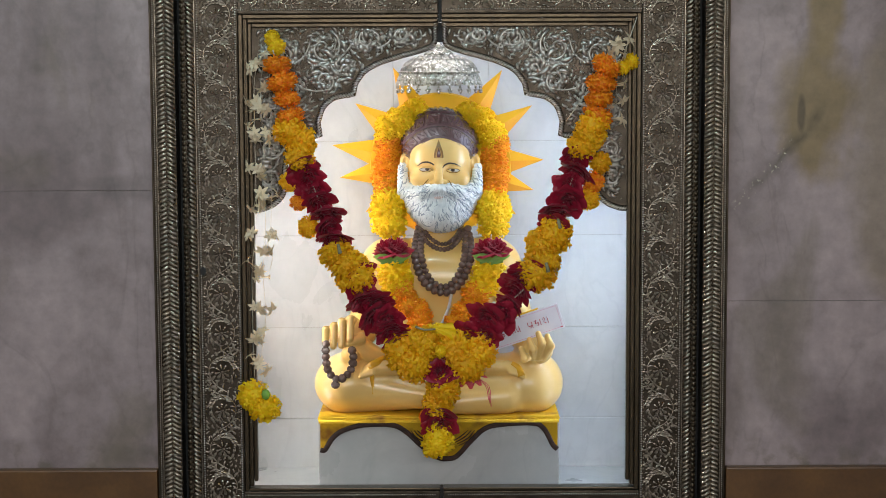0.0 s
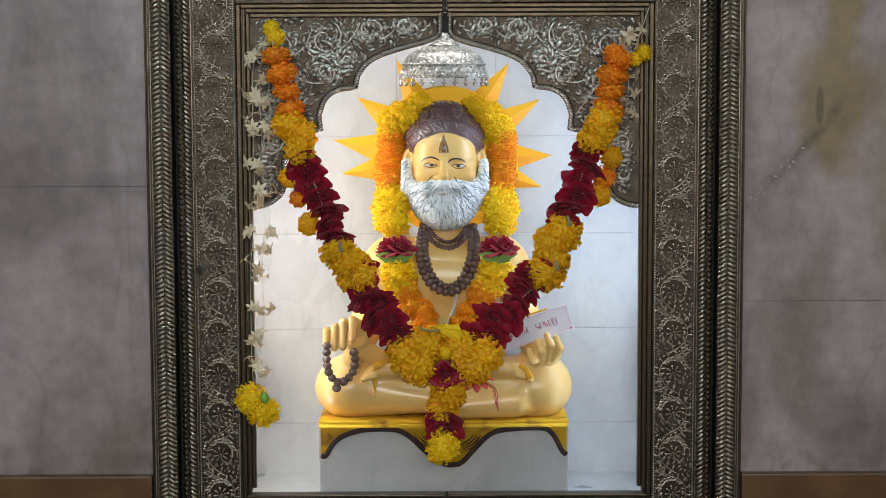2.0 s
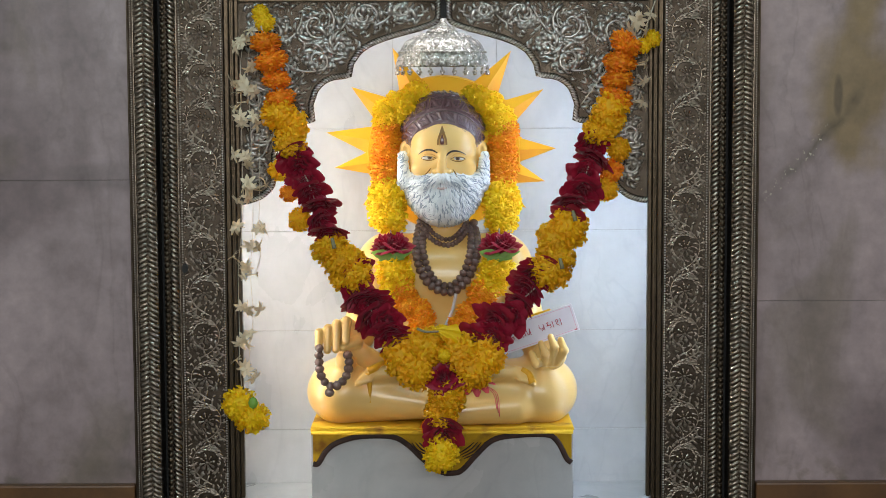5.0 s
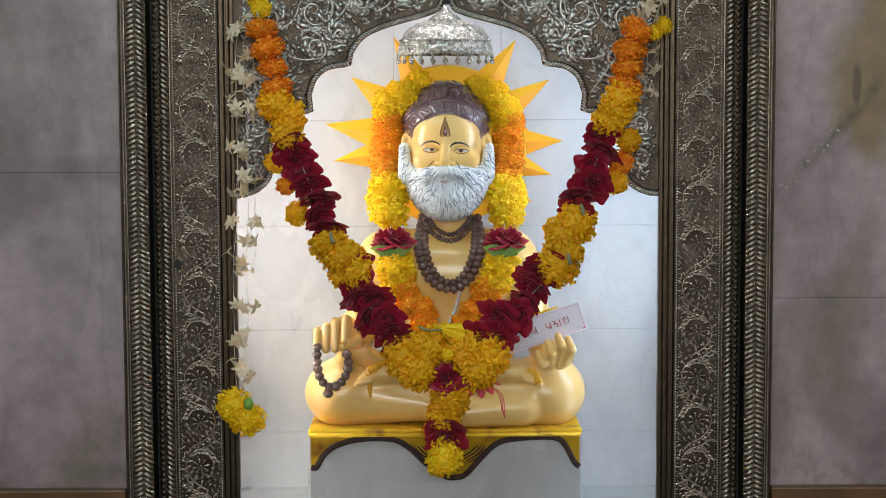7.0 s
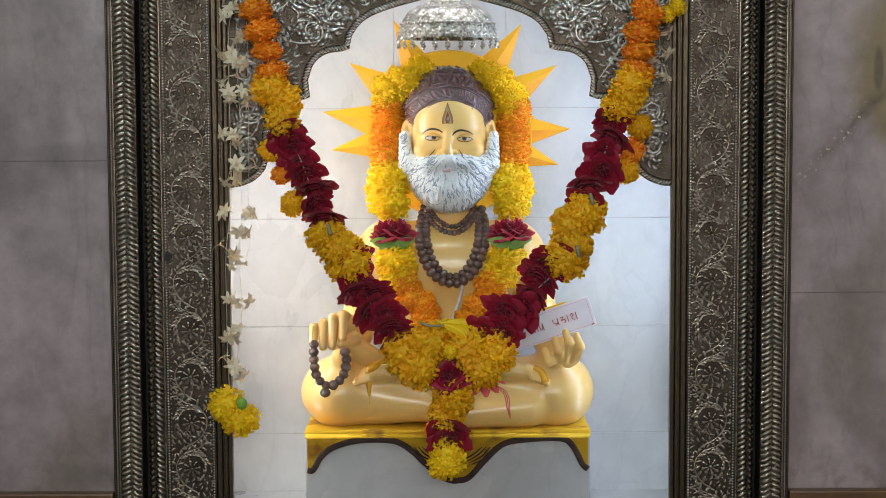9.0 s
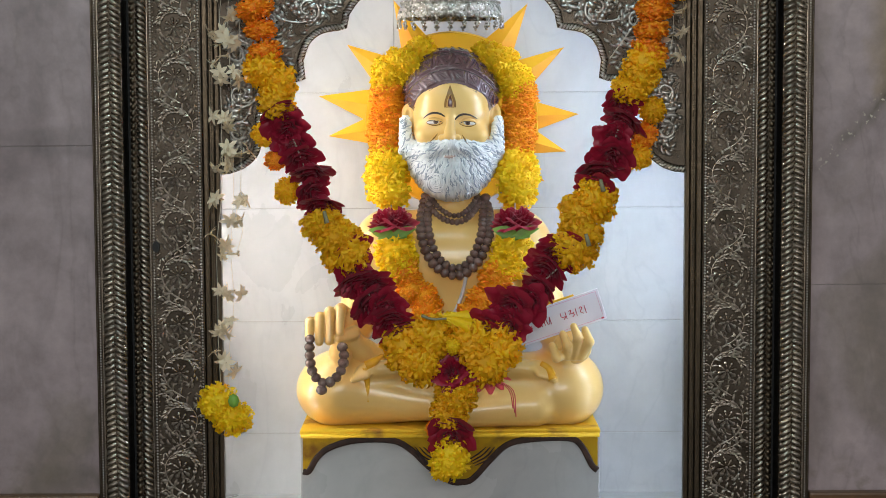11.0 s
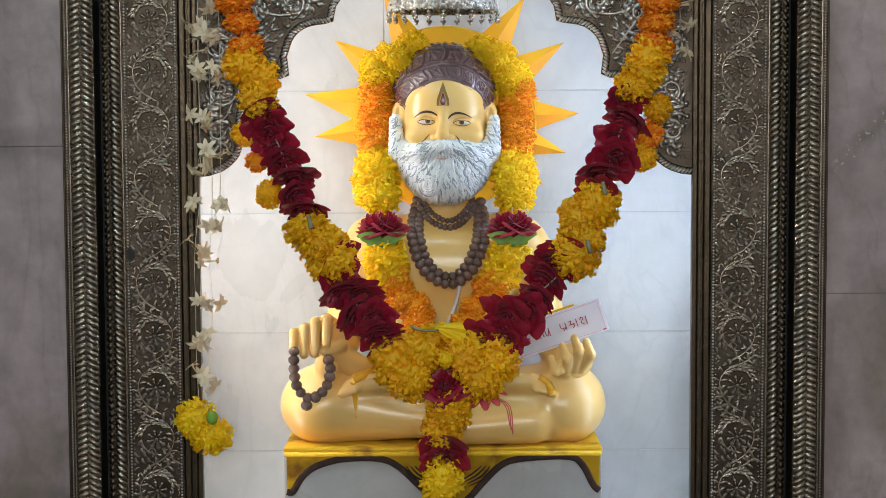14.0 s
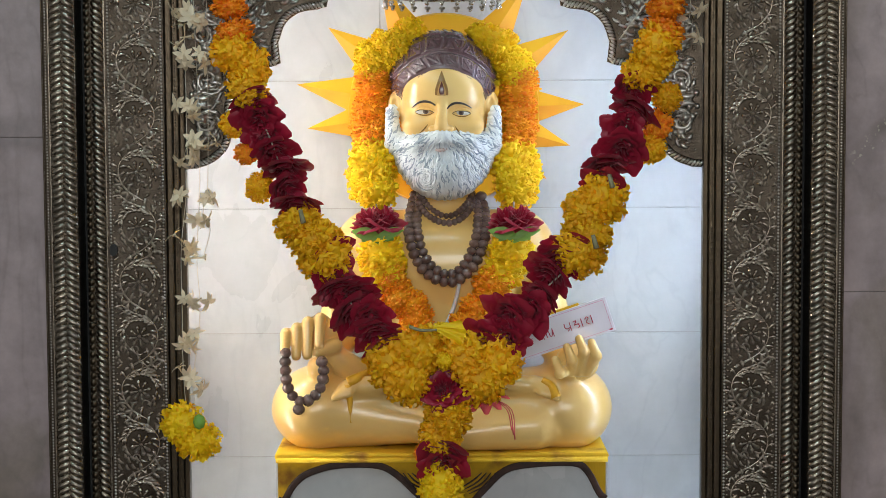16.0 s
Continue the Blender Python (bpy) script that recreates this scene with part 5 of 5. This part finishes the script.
# ---- flowers ----
def petal_material(name, light, deep, rough=0.55, through_light=0.40, grain=220, sheen=0.0):
    """Petals: each one a little different, with fine veins, and light passing through."""
    m = bpy.data.materials.new(name)
    m.use_nodes = True
    nt = m.node_tree
    b = nt.nodes["Principled BSDF"]
    b.inputs["Roughness"].default_value = rough
    b.inputs["Sheen Weight"].default_value = sheen
    geo = nt.nodes.new("ShaderNodeNewGeometry")
    ramp = nt.nodes.new("ShaderNodeValToRGB")
    ramp.color_ramp.elements[0].color, ramp.color_ramp.elements[1].color = (*deep, 1), (*light, 1)
    ramp.color_ramp.elements[1].position = 0.8
    nt.links.new(geo.outputs["Random Per Island"], ramp.inputs[0])
    co = nt.nodes.new("ShaderNodeTexCoord")
    n = nt.nodes.new("ShaderNodeTexNoise")
    n.inputs["Scale"].default_value, n.inputs["Detail"].default_value = grain, 3
    nt.links.new(co.outputs["Object"], n.inputs["Vector"])
    info = nt.nodes.new("ShaderNodeObjectInfo")
    add = nt.nodes.new("ShaderNodeMath")
    add.operation = "ADD"
    nt.links.new(n.outputs["Fac"], add.inputs[0])
    nt.links.new(info.outputs["Random"], add.inputs[1])
    a = nt.nodes.new("ShaderNodeMapRange")
    a.inputs["From Min"].default_value, a.inputs["From Max"].default_value = 0.3, 1.7
    a.inputs["To Min"].default_value, a.inputs["To Max"].default_value = 0.90, 1.10
    nt.links.new(add.outputs[0], a.inputs["Value"])
    hsv = nt.nodes.new("ShaderNodeHueSaturation")
    nt.links.new(ramp.outputs[0], hsv.inputs["Color"])
    nt.links.new(a.outputs[0], hsv.inputs["Value"])
    nt.links.new(hsv.outputs[0], b.inputs["Base Color"])
    tr = nt.nodes.new("ShaderNodeBsdfTranslucent")
    nt.links.new(hsv.outputs[0], tr.inputs["Color"])
    mx = nt.nodes.new("ShaderNodeMixShader")
    mx.inputs[0].default_value = through_light
    nt.links.new(b.outputs[0], mx.inputs[1])
    nt.links.new(tr.outputs[0], mx.inputs[2])
    nt.links.new(mx.outputs[0], nt.nodes["Material Output"].inputs["Surface"])
    return m


M_ORANGE = petal_material("orange_marigold", (0.99, 0.37, 0.006), (0.93, 0.20, 0.004), 0.6, 0.22)
M_YELLOW = petal_material("yellow_marigold", (0.99, 0.60, 0.006), (0.97, 0.47, 0.004), 0.6, 0.30)
# lighter orange for the neck garland, the niche lamps' light put into the colour
M_ORANGE_LIT = petal_material("amber_marigold", (0.99, 0.44, 0.006), (0.96, 0.27, 0.004), 0.6, 0.20)
M_LEMON = petal_material("lemon_marigold", (0.99, 0.73, 0.006), (0.98, 0.60, 0.004), 0.6, 0.30)
M_ROSE = petal_material("crimson_rose", (0.40, 0.010, 0.040), (0.20, 0.004, 0.020), 0.42, 0.22, 160, 0.1)
M_JASMINE = petal_material("cream_blossom", (0.90, 0.77, 0.56), (0.74, 0.59, 0.38), 0.5, 0.3)
M_PINK = petal_material("pink_petal", (0.88, 0.14, 0.17), (0.70, 0.07, 0.10), 0.5, 0.3)
M_LEAF = petal_material("rose_leaf", (0.24, 0.46, 0.07), (0.12, 0.28, 0.035), 0.45, 0.2)
M_STEM = material("dry_stem", (0.30, 0.27, 0.15), 0.7, 0, (0.22, 0.19, 0.10), 120)
M_THREAD = material("cotton_thread", (0.62, 0.56, 0.46), 0.8, 0, (0.50, 0.44, 0.36), 200)


def patch(rows, cols, fn):
    v = [fn(-1 + 2 * j / (cols - 1), i / (rows - 1)) for i in range(rows) for j in range(cols)]
    f = [(i * cols + j, i * cols + j + 1, (i + 1) * cols + j + 1, (i + 1) * cols + j) for i in range(rows - 1) for j in range(cols - 1)]
    return v, f


def pompon(seed, count, petal_width, flat, frill):
    """A full marigold of radius 1 with its axis along z: short florets that curl over and show their faces."""
    rng = random.Random(seed)
    ps = []
    for i in range(count):
        zz = 1 - 1.86 * (i + 0.5) / count
        a = i * 2.39996 + rng.uniform(-0.25, 0.25)
        rr = math.sqrt(max(0, 1 - zz * zz))
        d = Vector((rr * math.cos(a), rr * math.sin(a), zz))
        d = (d + Vector((rng.uniform(-0.16, 0.16), rng.uniform(-0.16, 0.16), rng.uniform(-0.16, 0.16)))).normalized()
        side = d.cross(Vector((rng.uniform(-1, 1), rng.uniform(-1, 1), rng.uniform(-1, 1)))).normalized()
        nor = side.cross(d)
        top = rng.uniform(0.84, 1.12)
        wd = petal_width * rng.uniform(0.8, 1.25)
        curl = rng.uniform(0.12, 0.26)
        p0 = rng.uniform(0, 6.28)

        def shape(u, t):
            rise = math.sin(min(t * 1.35, 1.0) * math.pi / 2)
            r = 0.66 + (top - 0.66) * rise - 0.10 * max(0, t - 0.72)
            c = nor * (curl * t ** 1.6 + 0.05 * u * u * t) + side * (wd * (0.35 + 0.85 * t) * u)
            q = d * (r + frill * t * math.sin(u * 4.2 + p0) - 0.05 * u * u * t) + c
            return (q.x, q.y, q.z * flat)

        ps.append(patch(4, 5, shape))
    core = scatter(DOME, [at(0, 0, 0, 0, 0.80, 0.80, 0.80 * flat), at(0, 0, 0, math.pi, 0.80, -0.80, 0.80 * flat)])
    return joined(core, *ps)


def rose_petals(seed):
    """The petals of an open rose of radius 1, opening towards +z, each one its own form."""
    rng = random.Random(seed)
    ps = []
    n = 24
    for k in range(n):
        t = k / (n - 1)
        a0 = k * 2.39996 + rng.uniform(-0.2, 0.2)
        rad = 0.08 + 0.62 * t
        high = 1.05 - 0.35 * t
        span = 1.25 - 0.42 * t + rng.uniform(-0.1, 0.1)
        flare = (0.05 + 0.30 * t) * rng.uniform(0.5, 1.5)
        p0 = rng.uniform(0, 6.28)
        dz = rng.uniform(-0.10, 0.08)

        def shape(u, v0):
            v = v0 * (1 - 0.30 * u ** 4)
            a = a0 + span * u * (0.55 + 0.45 * math.sin(math.pi * (0.12 + 0.68 * v)))
            ruffle = 0.10 * v * v * math.sin(u * 5 + p0) + 0.045 * v * math.sin(u * 9 + p0 * 2)
            r = rad * (0.40 + 0.60 * math.sqrt(max(v, 0.0))) + flare * v ** 3 + ruffle
            z = -0.50 + dz + high * (v - 0.26 * v ** 4 * (0.5 + t)) - 0.10 * u ** 4 * v + ruffle * 0.6
            return (r * math.cos(a), r * math.sin(a), z)

        ps.append(patch(7, 12, shape))
    return ps


def star_form(seed, petals, length, width):
    """A small blossom of narrow petals on a tube, opening towards +z."""
    rng = random.Random(seed)
    ps = []
    for k in range(petals):
        a = 2 * math.pi * k / petals + rng.uniform(-0.25, 0.25)
        ca, sa = math.cos(a), math.sin(a)
        drop = rng.uniform(-0.1, 0.75)
        ln = length * rng.uniform(0.8, 1.15)

        def shape(u, t):
            w = width * u * math.sin(math.pi * (0.16 + 0.80 * t))
            r = 0.08 + ln * t
            z = 0.20 + drop * ln * t - 0.35 * ln * t * t + 0.15 * u * u * width
            return (ca * r - sa * w, sa * r + ca * w, z)

        ps.append(patch(4, 3, shape))
    ps.append(stroke([(0, 0, -0.9), (0, 0, -0.3), (0, 0, 0.25)], 0.05, 0.11, 5))
    return joined(*ps)


def flower_mesh(name, vf, mat):
    me = mesh_of(name, vf, mat)
    return me


ORANGE = [flower_mesh("orange_marigold", pompon(20 + k, 190, 0.125, 0.68, 0.085), M_ORANGE) for k in range(3)]
ORANGE_LIT = [flower_mesh("amber_marigold", pompon(24 + k, 190, 0.125, 0.68, 0.085), M_ORANGE_LIT) for k in range(3)]
YELLOW = [flower_mesh("yellow_marigold", pompon(30 + k, 170, 0.145, 0.80, 0.080), M_YELLOW) for k in range(3)]
LEMON = [flower_mesh("lemon_marigold", pompon(40 + k, 170, 0.145, 0.80, 0.080), M_LEMON) for k in range(3)]
ROSE_CORE = flower_mesh("red_rose", scatter(DOME, [at(0, 0, -0.35, 0, 0.30, 0.30, 0.30), at(0, 0, -0.35, math.pi, 0.30, -0.30, 0.40)]), M_ROSE)
ROSE = [[flower_mesh("petal", vf, M_ROSE) for vf in rose_petals(50 + k)] for k in range(4)]
JASMINE = [flower_mesh("white_blossom", star_form(60 + k, 6, 0.95, 0.24), M_JASMINE) for k in range(4)]
BUD = flower_mesh("white_bud", star_form(70, 4, 0.22, 0.20), M_JASMINE)
KINDS = {"orange_marigold": ORANGE, "amber_marigold": ORANGE_LIT, "yellow_marigold": YELLOW, "lemon_marigold": LEMON, "white_blossom": JASMINE}
FLOWER = random.Random(99)


def place_rose(thing, k, m):
    """A rose with every petal a piece of its own."""
    core = share("red_rose", ROSE_CORE, thing, m)
    for me in ROSE[k % 4]:
        share("petal", me, core, Matrix())
    return core


def place_flower(thing, kind, at_point, axis, r, tilt=0.5):
    ax = Vector(axis).normalized() + Vector((FLOWER.uniform(-tilt, tilt), FLOWER.uniform(-tilt, tilt), FLOWER.uniform(-tilt, tilt)))
    m = Matrix.Translation(at_point) @ ax.to_track_quat("Z", "Y").to_matrix().to_4x4() @ Matrix.Rotation(FLOWER.uniform(0, 6.28), 4, "Z")
    k = r * FLOWER.uniform(0.92, 1.08)
    if kind == "red_rose":
        return place_rose(thing, FLOWER.randrange(4), m @ Matrix.Diagonal((k, k, k, 1)))
    return share(kind, FLOWER.choice(KINDS[kind]), thing, m @ Matrix.Diagonal((k, k, k, 1)))


def string_flowers(thing, line, spans):
    """Threads flowers on a line: spans of (kind, from z, to z, count, radius, side jitter)."""
    pts = smooth_path(line, 8)
    v, f = stroke(pts, 0.0012, 0.0012, 5)
    raw_object("string", v, f, M_THREAD, thing)
    for kind, za, zb, count, r, jit in spans:
        for i in range(count):
            z = za + (zb - za) * (i + 0.5) / count
            j = min(range(1, len(pts) - 1), key=lambda q: abs(pts[q].z - z))
            d = (pts[j + 1] - pts[j - 1]).normalized()
            side = Vector((-d.z, 0, d.x))
            p = Vector((pts[j].x, pts[j].y, z)) + side * FLOWER.uniform(-jit, jit) + Vector((0, FLOWER.uniform(-0.004, 0.004), 0))
            axis = d if kind != "red_rose" else d * FLOWER.uniform(0.3, 1.0) + Vector((0, -0.75, 0))
            if kind in ("yellow_marigold", "lemon_marigold") and FLOWER.random() < 0.5:
                axis = Vector((FLOWER.uniform(-0.5, 0.5), -1, FLOWER.uniform(-0.3, 0.7)))
            place_flower(thing, kind, p, axis, r, 0.30)


# the long garland hung on the doors
garland = tagged(empty("door_garland"), "long garland of marigolds and crimson roses hung across the doors", "garland")
string_flowers(garland, [(-0.289, -0.034, 1.651), (-0.280, -0.034, 1.620), (-0.268, -0.034, 1.567), (-0.258, -0.034, 1.528), (-0.250, -0.034, 1.488), (-0.234, -0.034, 1.444), (-0.214, -0.034, 1.395), (-0.194, -0.034, 1.340), (-0.178, -0.034, 1.295), (-0.129, -0.034, 1.215), (-0.090, -0.034, 1.155), (-0.046, -0.034, 1.120)], [
    ("orange_marigold", 1.640, 1.522, 4, 0.0250, 0.003), ("yellow_marigold", 1.524, 1.457, 3, 0.0285, 0.009),
    ("red_rose", 1.461, 1.308, 7, 0.0315, 0.006), ("yellow_marigold", 1.312, 1.243, 3, 0.0320, 0.010),
    ("red_rose", 1.251, 1.133, 8, 0.0335, 0.010)])
string_flowers(garland, [(0.312, -0.034, 1.632), (0.287, -0.034, 1.616), (0.279, -0.034, 1.579), (0.271, -0.034, 1.535), (0.254, -0.034, 1.501), (0.239, -0.034, 1.452), (0.220, -0.034, 1.398), (0.200, -0.034, 1.348), (0.178, -0.034, 1.289), (0.160, -0.034, 1.248), (0.1195, -0.034, 1.208), (0.069, -0.034, 1.158), (0.046, -0.034, 1.120)], [
    ("orange_marigold", 1.634, 1.522, 4, 0.0255, 0.003), ("yellow_marigold", 1.529, 1.473, 3, 0.0275, 0.007),
    ("red_rose", 1.472, 1.329, 6, 0.0325, 0.006), ("yellow_marigold", 1.340, 1.250, 4, 0.0315, 0.008),
    ("red_rose", 1.263, 1.130, 8, 0.0335, 0.013)])
string_flowers(garland, [(0.000, -0.034, 1.104), (-0.001, -0.034, 1.069), (-0.001, -0.034, 1.034), (-0.005, -0.034, 0.998), (-0.001, -0.034, 0.961), (0.000, -0.034, 0.942)], [
    ("yellow_marigold", 1.072, 1.022, 3, 0.0305, 0.006), ("red_rose", 1.013, 0.979, 2, 0.0350, 0.003),
    ("lemon_marigold", 0.975, 0.948, 2, 0.0270, 0.008)])
for kind, p, r in (("yellow_marigold", (-0.068, -0.034, 1.123), 0.036), ("yellow_marigold", (-0.035, -0.040, 1.134), 0.036), ("yellow_marigold", (-0.046, -0.044, 1.101), 0.032),
                   ("yellow_marigold", (0.027, -0.040, 1.131), 0.036), ("yellow_marigold", (0.061, -0.034, 1.122), 0.037), ("yellow_marigold", (0.044, -0.044, 1.100), 0.034),
                   ("lemon_marigold", (-0.007, -0.020, 1.144), 0.028), ("red_rose", (-0.003, -0.050, 1.090), 0.034), ("orange_marigold", (0.001, -0.046, 1.072), 0.015),
                   ("lemon_marigold", (-0.292, -0.014, 1.672), 0.014), ("lemon_marigold", (-0.284, -0.018, 1.657), 0.015), ("orange_marigold", (-0.029, -0.022, 1.004), 0.012), ("yellow_marigold", (-0.265, -0.018, 1.421), 0.018),
                   ("orange_marigold", (-0.248, -0.018, 1.386), 0.016), ("yellow_marigold", (-0.232, -0.018, 1.342), 0.019), ("yellow_marigold", (0.280, -0.016, 1.453), 0.021),
                   ("orange_marigold", (0.268, -0.016, 1.419), 0.018), ("yellow_marigold", (0.260, -0.016, 1.389), 0.018), ("lemon_marigold", (0.333, -0.018, 1.629), 0.015),
                   ("lemon_marigold", (0.319, -0.018, 1.618), 0.012), ("lemon_marigold", (-0.001, -0.068, 1.128), 0.011)):
    place_flower(garland, kind, p, (0.1, -1, 0.2), r, 0.4)
# a greenish furled petal with its stem at the knot
v, f = patch(7, 11, lambda u, t: (-0.014 + 0.040 * t * (1 - 0.2 * u * u), -0.058 + 0.004 * t * math.sin(u * 7 + 3 * t) - 0.004 * t, 1.168 + 0.015 * u * (0.12 + 0.9 * t) - 0.006 * t + 0.002 * math.sin(9 * u) * t))
raw_object("furled_petal", v, f, M_LEMON, garland, "pale yellow furled petal")
v, f = stroke(smooth_path([(-0.044, -0.060, 1.170), (-0.030, -0.066, 1.166), (-0.010, -0.062, 1.166)], 4), 0.0022, 0.0016, 6)
raw_object("stem", v, f, M_STEM, garland)
# pink blossom with hanging stamens
for k in range(5):
    a = radians(-150 + 32 * k)
    v, f = patch(5, 4, lambda u, t: (0.050 + 0.040 * t * math.cos(a) * 0.8 + 0.009 * u * math.sin(math.pi * (0.2 + 0.7 * t)), -0.022 - 0.006 * k % 3 * 0.004 - 0.004 * t * (1 - u * u), 1.085 + 0.040 * t * math.sin(a) * 0.8))
    raw_object("pink_petal", v, f, M_PINK, garland)
for k in range(3):
    v, f = stroke(smooth_path([(0.058, -0.026, 1.075), (0.078 + 0.003 * k, -0.030, 1.060), (0.084 + 0.002 * k, -0.030, 1.034 - 0.006 * k)], 4), 0.0004, 0.0009, 5)
    raw_object("stamen", v, f, M_PINK, garland)
for x, z in (((0.203, -0.034, 1.350), 0), ((-0.178, -0.034, 1.308), 0), ((0.181, -0.060, 1.277), 0)):
    v, f = stroke([tuple(Vector(x) + Vector((0.0, -0.030, 0.008))), tuple(Vector(x) + Vector((0.004, -0.034, -0.008)))], 0.0025, 0.0035, 6)
    raw_object("stalk", v, f, M_STEM, garland)
# threads at the hooks
for a, b in (((-0.291, -0.012, 1.655), (-0.301, 0.010, 1.678)), ((0.317, -0.012, 1.630), (0.345, 0.004, 1.706)), ((0.277, -0.014, 1.603), (0.220, -0.014, 1.525))):
    v, f = stroke([a, b], 0.0010, 0.0010, 5)
    raw_object("string", v, f, M_THREAD, garland)

# the garland round the statue's neck
neck = tagged(empty("neck_garland"), "thick orange and yellow marigold garland with roses on the statue", "garland")
for line in ([(-0.039, 0.150, 1.541), (-0.070, 0.135, 1.527), (-0.092, 0.145, 1.491), (-0.100, 0.148, 1.444), (-0.100, 0.138, 1.397), (-0.093, 0.102, 1.348), (-0.088, 0.078, 1.293), (-0.084, 0.070, 1.248), (-0.067, 0.066, 1.212), (-0.044, 0.060, 1.177), (-0.026, 0.055, 1.146)],
             [(0.051, 0.150, 1.539), (0.080, 0.135, 1.524), (0.098, 0.145, 1.490), (0.103, 0.148, 1.443), (0.099, 0.138, 1.396), (0.094, 0.102, 1.347), (0.090, 0.078, 1.293), (0.084, 0.070, 1.247), (0.066, 0.066, 1.212), (0.042, 0.060, 1.176), (0.025, 0.055, 1.146)]):
    string_flowers(neck, line, [
        ("lemon_marigold", 1.543, 1.486, 7, 0.0245, 0.012), ("amber_marigold", 1.492, 1.382, 7, 0.0265, 0.005),
        ("lemon_marigold", 1.384, 1.325, 4, 0.0315, 0.007), ("lemon_marigold", 1.260, 1.220, 3, 0.0300, 0.005),
        ("amber_marigold", 1.227, 1.146, 6, 0.0245, 0.007)])
    p = min(smooth_path(line, 8), key=lambda q: abs(q.z - 1.296))
    for k in range(2):
        place_rose(neck, k, Matrix.Translation(p + Vector((0.011 * (2 * k - 1), -0.020, 0.003))) @ Matrix.Rotation(radians(20 * (2 * k - 1)), 4, "Y") @ Matrix.Rotation(radians(20), 4, "X") @ Matrix.Diagonal((0.029, 0.029, 0.036, 1)))
    for k in range(5):
        a = radians(-160 + 35 * k)
        base = p + Vector((0.0, -0.032, -0.027))
        v, f = patch(5, 3, lambda u, t: (base.x + 0.036 * t * math.cos(a) + 0.009 * u * math.sin(math.pi * (0.1 + 0.88 * t)) * abs(math.sin(a)) + 0.001, base.y - 0.010 * t + 0.012 * t * t, base.z + 0.010 + 0.026 * t * (math.sin(a) + 0.6) + 0.009 * u * math.sin(math.pi * (0.1 + 0.88 * t)) * abs(math.cos(a))))
        raw_object("leaf", v, f, M_LEAF, neck, "green rose sepal")

# white blossoms on hanging threads
def blossom_string(name, label, line, steps, size):
    thing = tagged(empty(name), label, "flower string", "strings of white blossoms")
    pts = smooth_path(line, 8)
    v, f = stroke(pts, 0.0005, 0.0005, 5)
    raw_object("string", v, f, M_THREAD, thing)
    for k, (z, n) in enumerate(steps):
        j = min(range(len(pts)), key=lambda q: abs(pts[q].z - z))
        for i in range(n):
            ax = Vector((FLOWER.uniform(-1, 1), FLOWER.uniform(-0.9, 0.1), FLOWER.uniform(-0.6, 0.5)))
            place_flower(thing, "white_blossom", pts[j] + Vector((0, -0.003, FLOWER.uniform(-0.004, 0.004))) + ax.normalized() * size * 0.7, ax, size * FLOWER.uniform(0.8, 1.1), 0.2)
        if k % 3 == 2:
            share("white_bud", BUD, thing, Matrix.Translation(pts[j] + Vector((0.008, -0.005, 0.0))) @ Vector((1, -0.3, 0.1)).to_track_quat("Z", "Y").to_matrix().to_4x4() @ Matrix.Diagonal((size * 1.1, size * 1.1, size * 1.1, 1)))
    return thing


LBL = "thread of wilting white blossoms hung on the silver door"
blossom_string("blossom_string", LBL, [(-0.305, -0.022, 1.648), (-0.321, -0.022, 1.611), (-0.324, -0.022, 1.542), (-0.323, -0.022, 1.444), (-0.324, -0.022, 1.345), (-0.332, -0.022, 1.265), (-0.332, -0.022, 1.184), (-0.332, -0.022, 1.124), (-0.329, -0.022, 1.053)], [(1.617, 4), (1.558, 3), (1.531, 2), (1.505, 2), (1.446, 3), (1.385, 3), (1.332, 2), (1.277, 2), (1.205, 2), (1.153, 2), (1.104, 2)], 0.0140)
last = blossom_string("blossom_string", LBL, [(-0.298, -0.026, 1.645), (-0.311, -0.026, 1.601), (-0.310, -0.026, 1.523), (-0.307, -0.026, 1.444), (-0.307, -0.026, 1.345), (-0.312, -0.026, 1.255), (-0.309, -0.026, 1.185), (-0.318, -0.026, 1.104), (-0.317, -0.026, 1.054)], [(1.634, 3), (1.590, 2), (1.556, 3), (1.504, 2), (1.442, 2), (1.391, 4), (1.315, 2), (1.273, 2), (1.257, 2), (1.202, 2), (1.150, 3), (1.100, 3), (1.061, 3)], 0.0140)
place_flower(last, "lemon_marigold", (-0.332, -0.034, 1.045), (-0.3, -1, 0.3), 0.028, 0.1)
place_flower(last, "lemon_marigold", (-0.312, -0.036, 1.023), (0.2, -0.8, -0.6), 0.028, 0.1)
v, f = scatter(DOME, [Matrix.Translation((-0.307, -0.062, 1.052)) @ Matrix.Diagonal((0.008, 0.006, 0.010, 1))])
raw_object("calyx", v, f, M_LEAF, last, "green flower calyx")
blossom_string("blossom_string", LBL, [(-0.297, -0.020, 1.640), (-0.296, -0.020, 1.542), (-0.296, -0.020, 1.443), (-0.298, -0.020, 1.344), (-0.304, -0.020, 1.314), (-0.296, -0.020, 1.289), (-0.305, -0.020, 1.254)], [(1.501, 1), (1.393, 2), (1.325, 2)], 0.0140)
blossom_string("blossom_string", LBL, [(0.315, -0.022, 1.667), (0.308, -0.022, 1.652), (0.304, -0.022, 1.618), (0.308, -0.022, 1.569), (0.302, -0.022, 1.525)], [(1.666, 3), (1.648, 3), (1.590, 1), (1.570, 1), (1.551, 1), (1.531, 1)], 0.0165)
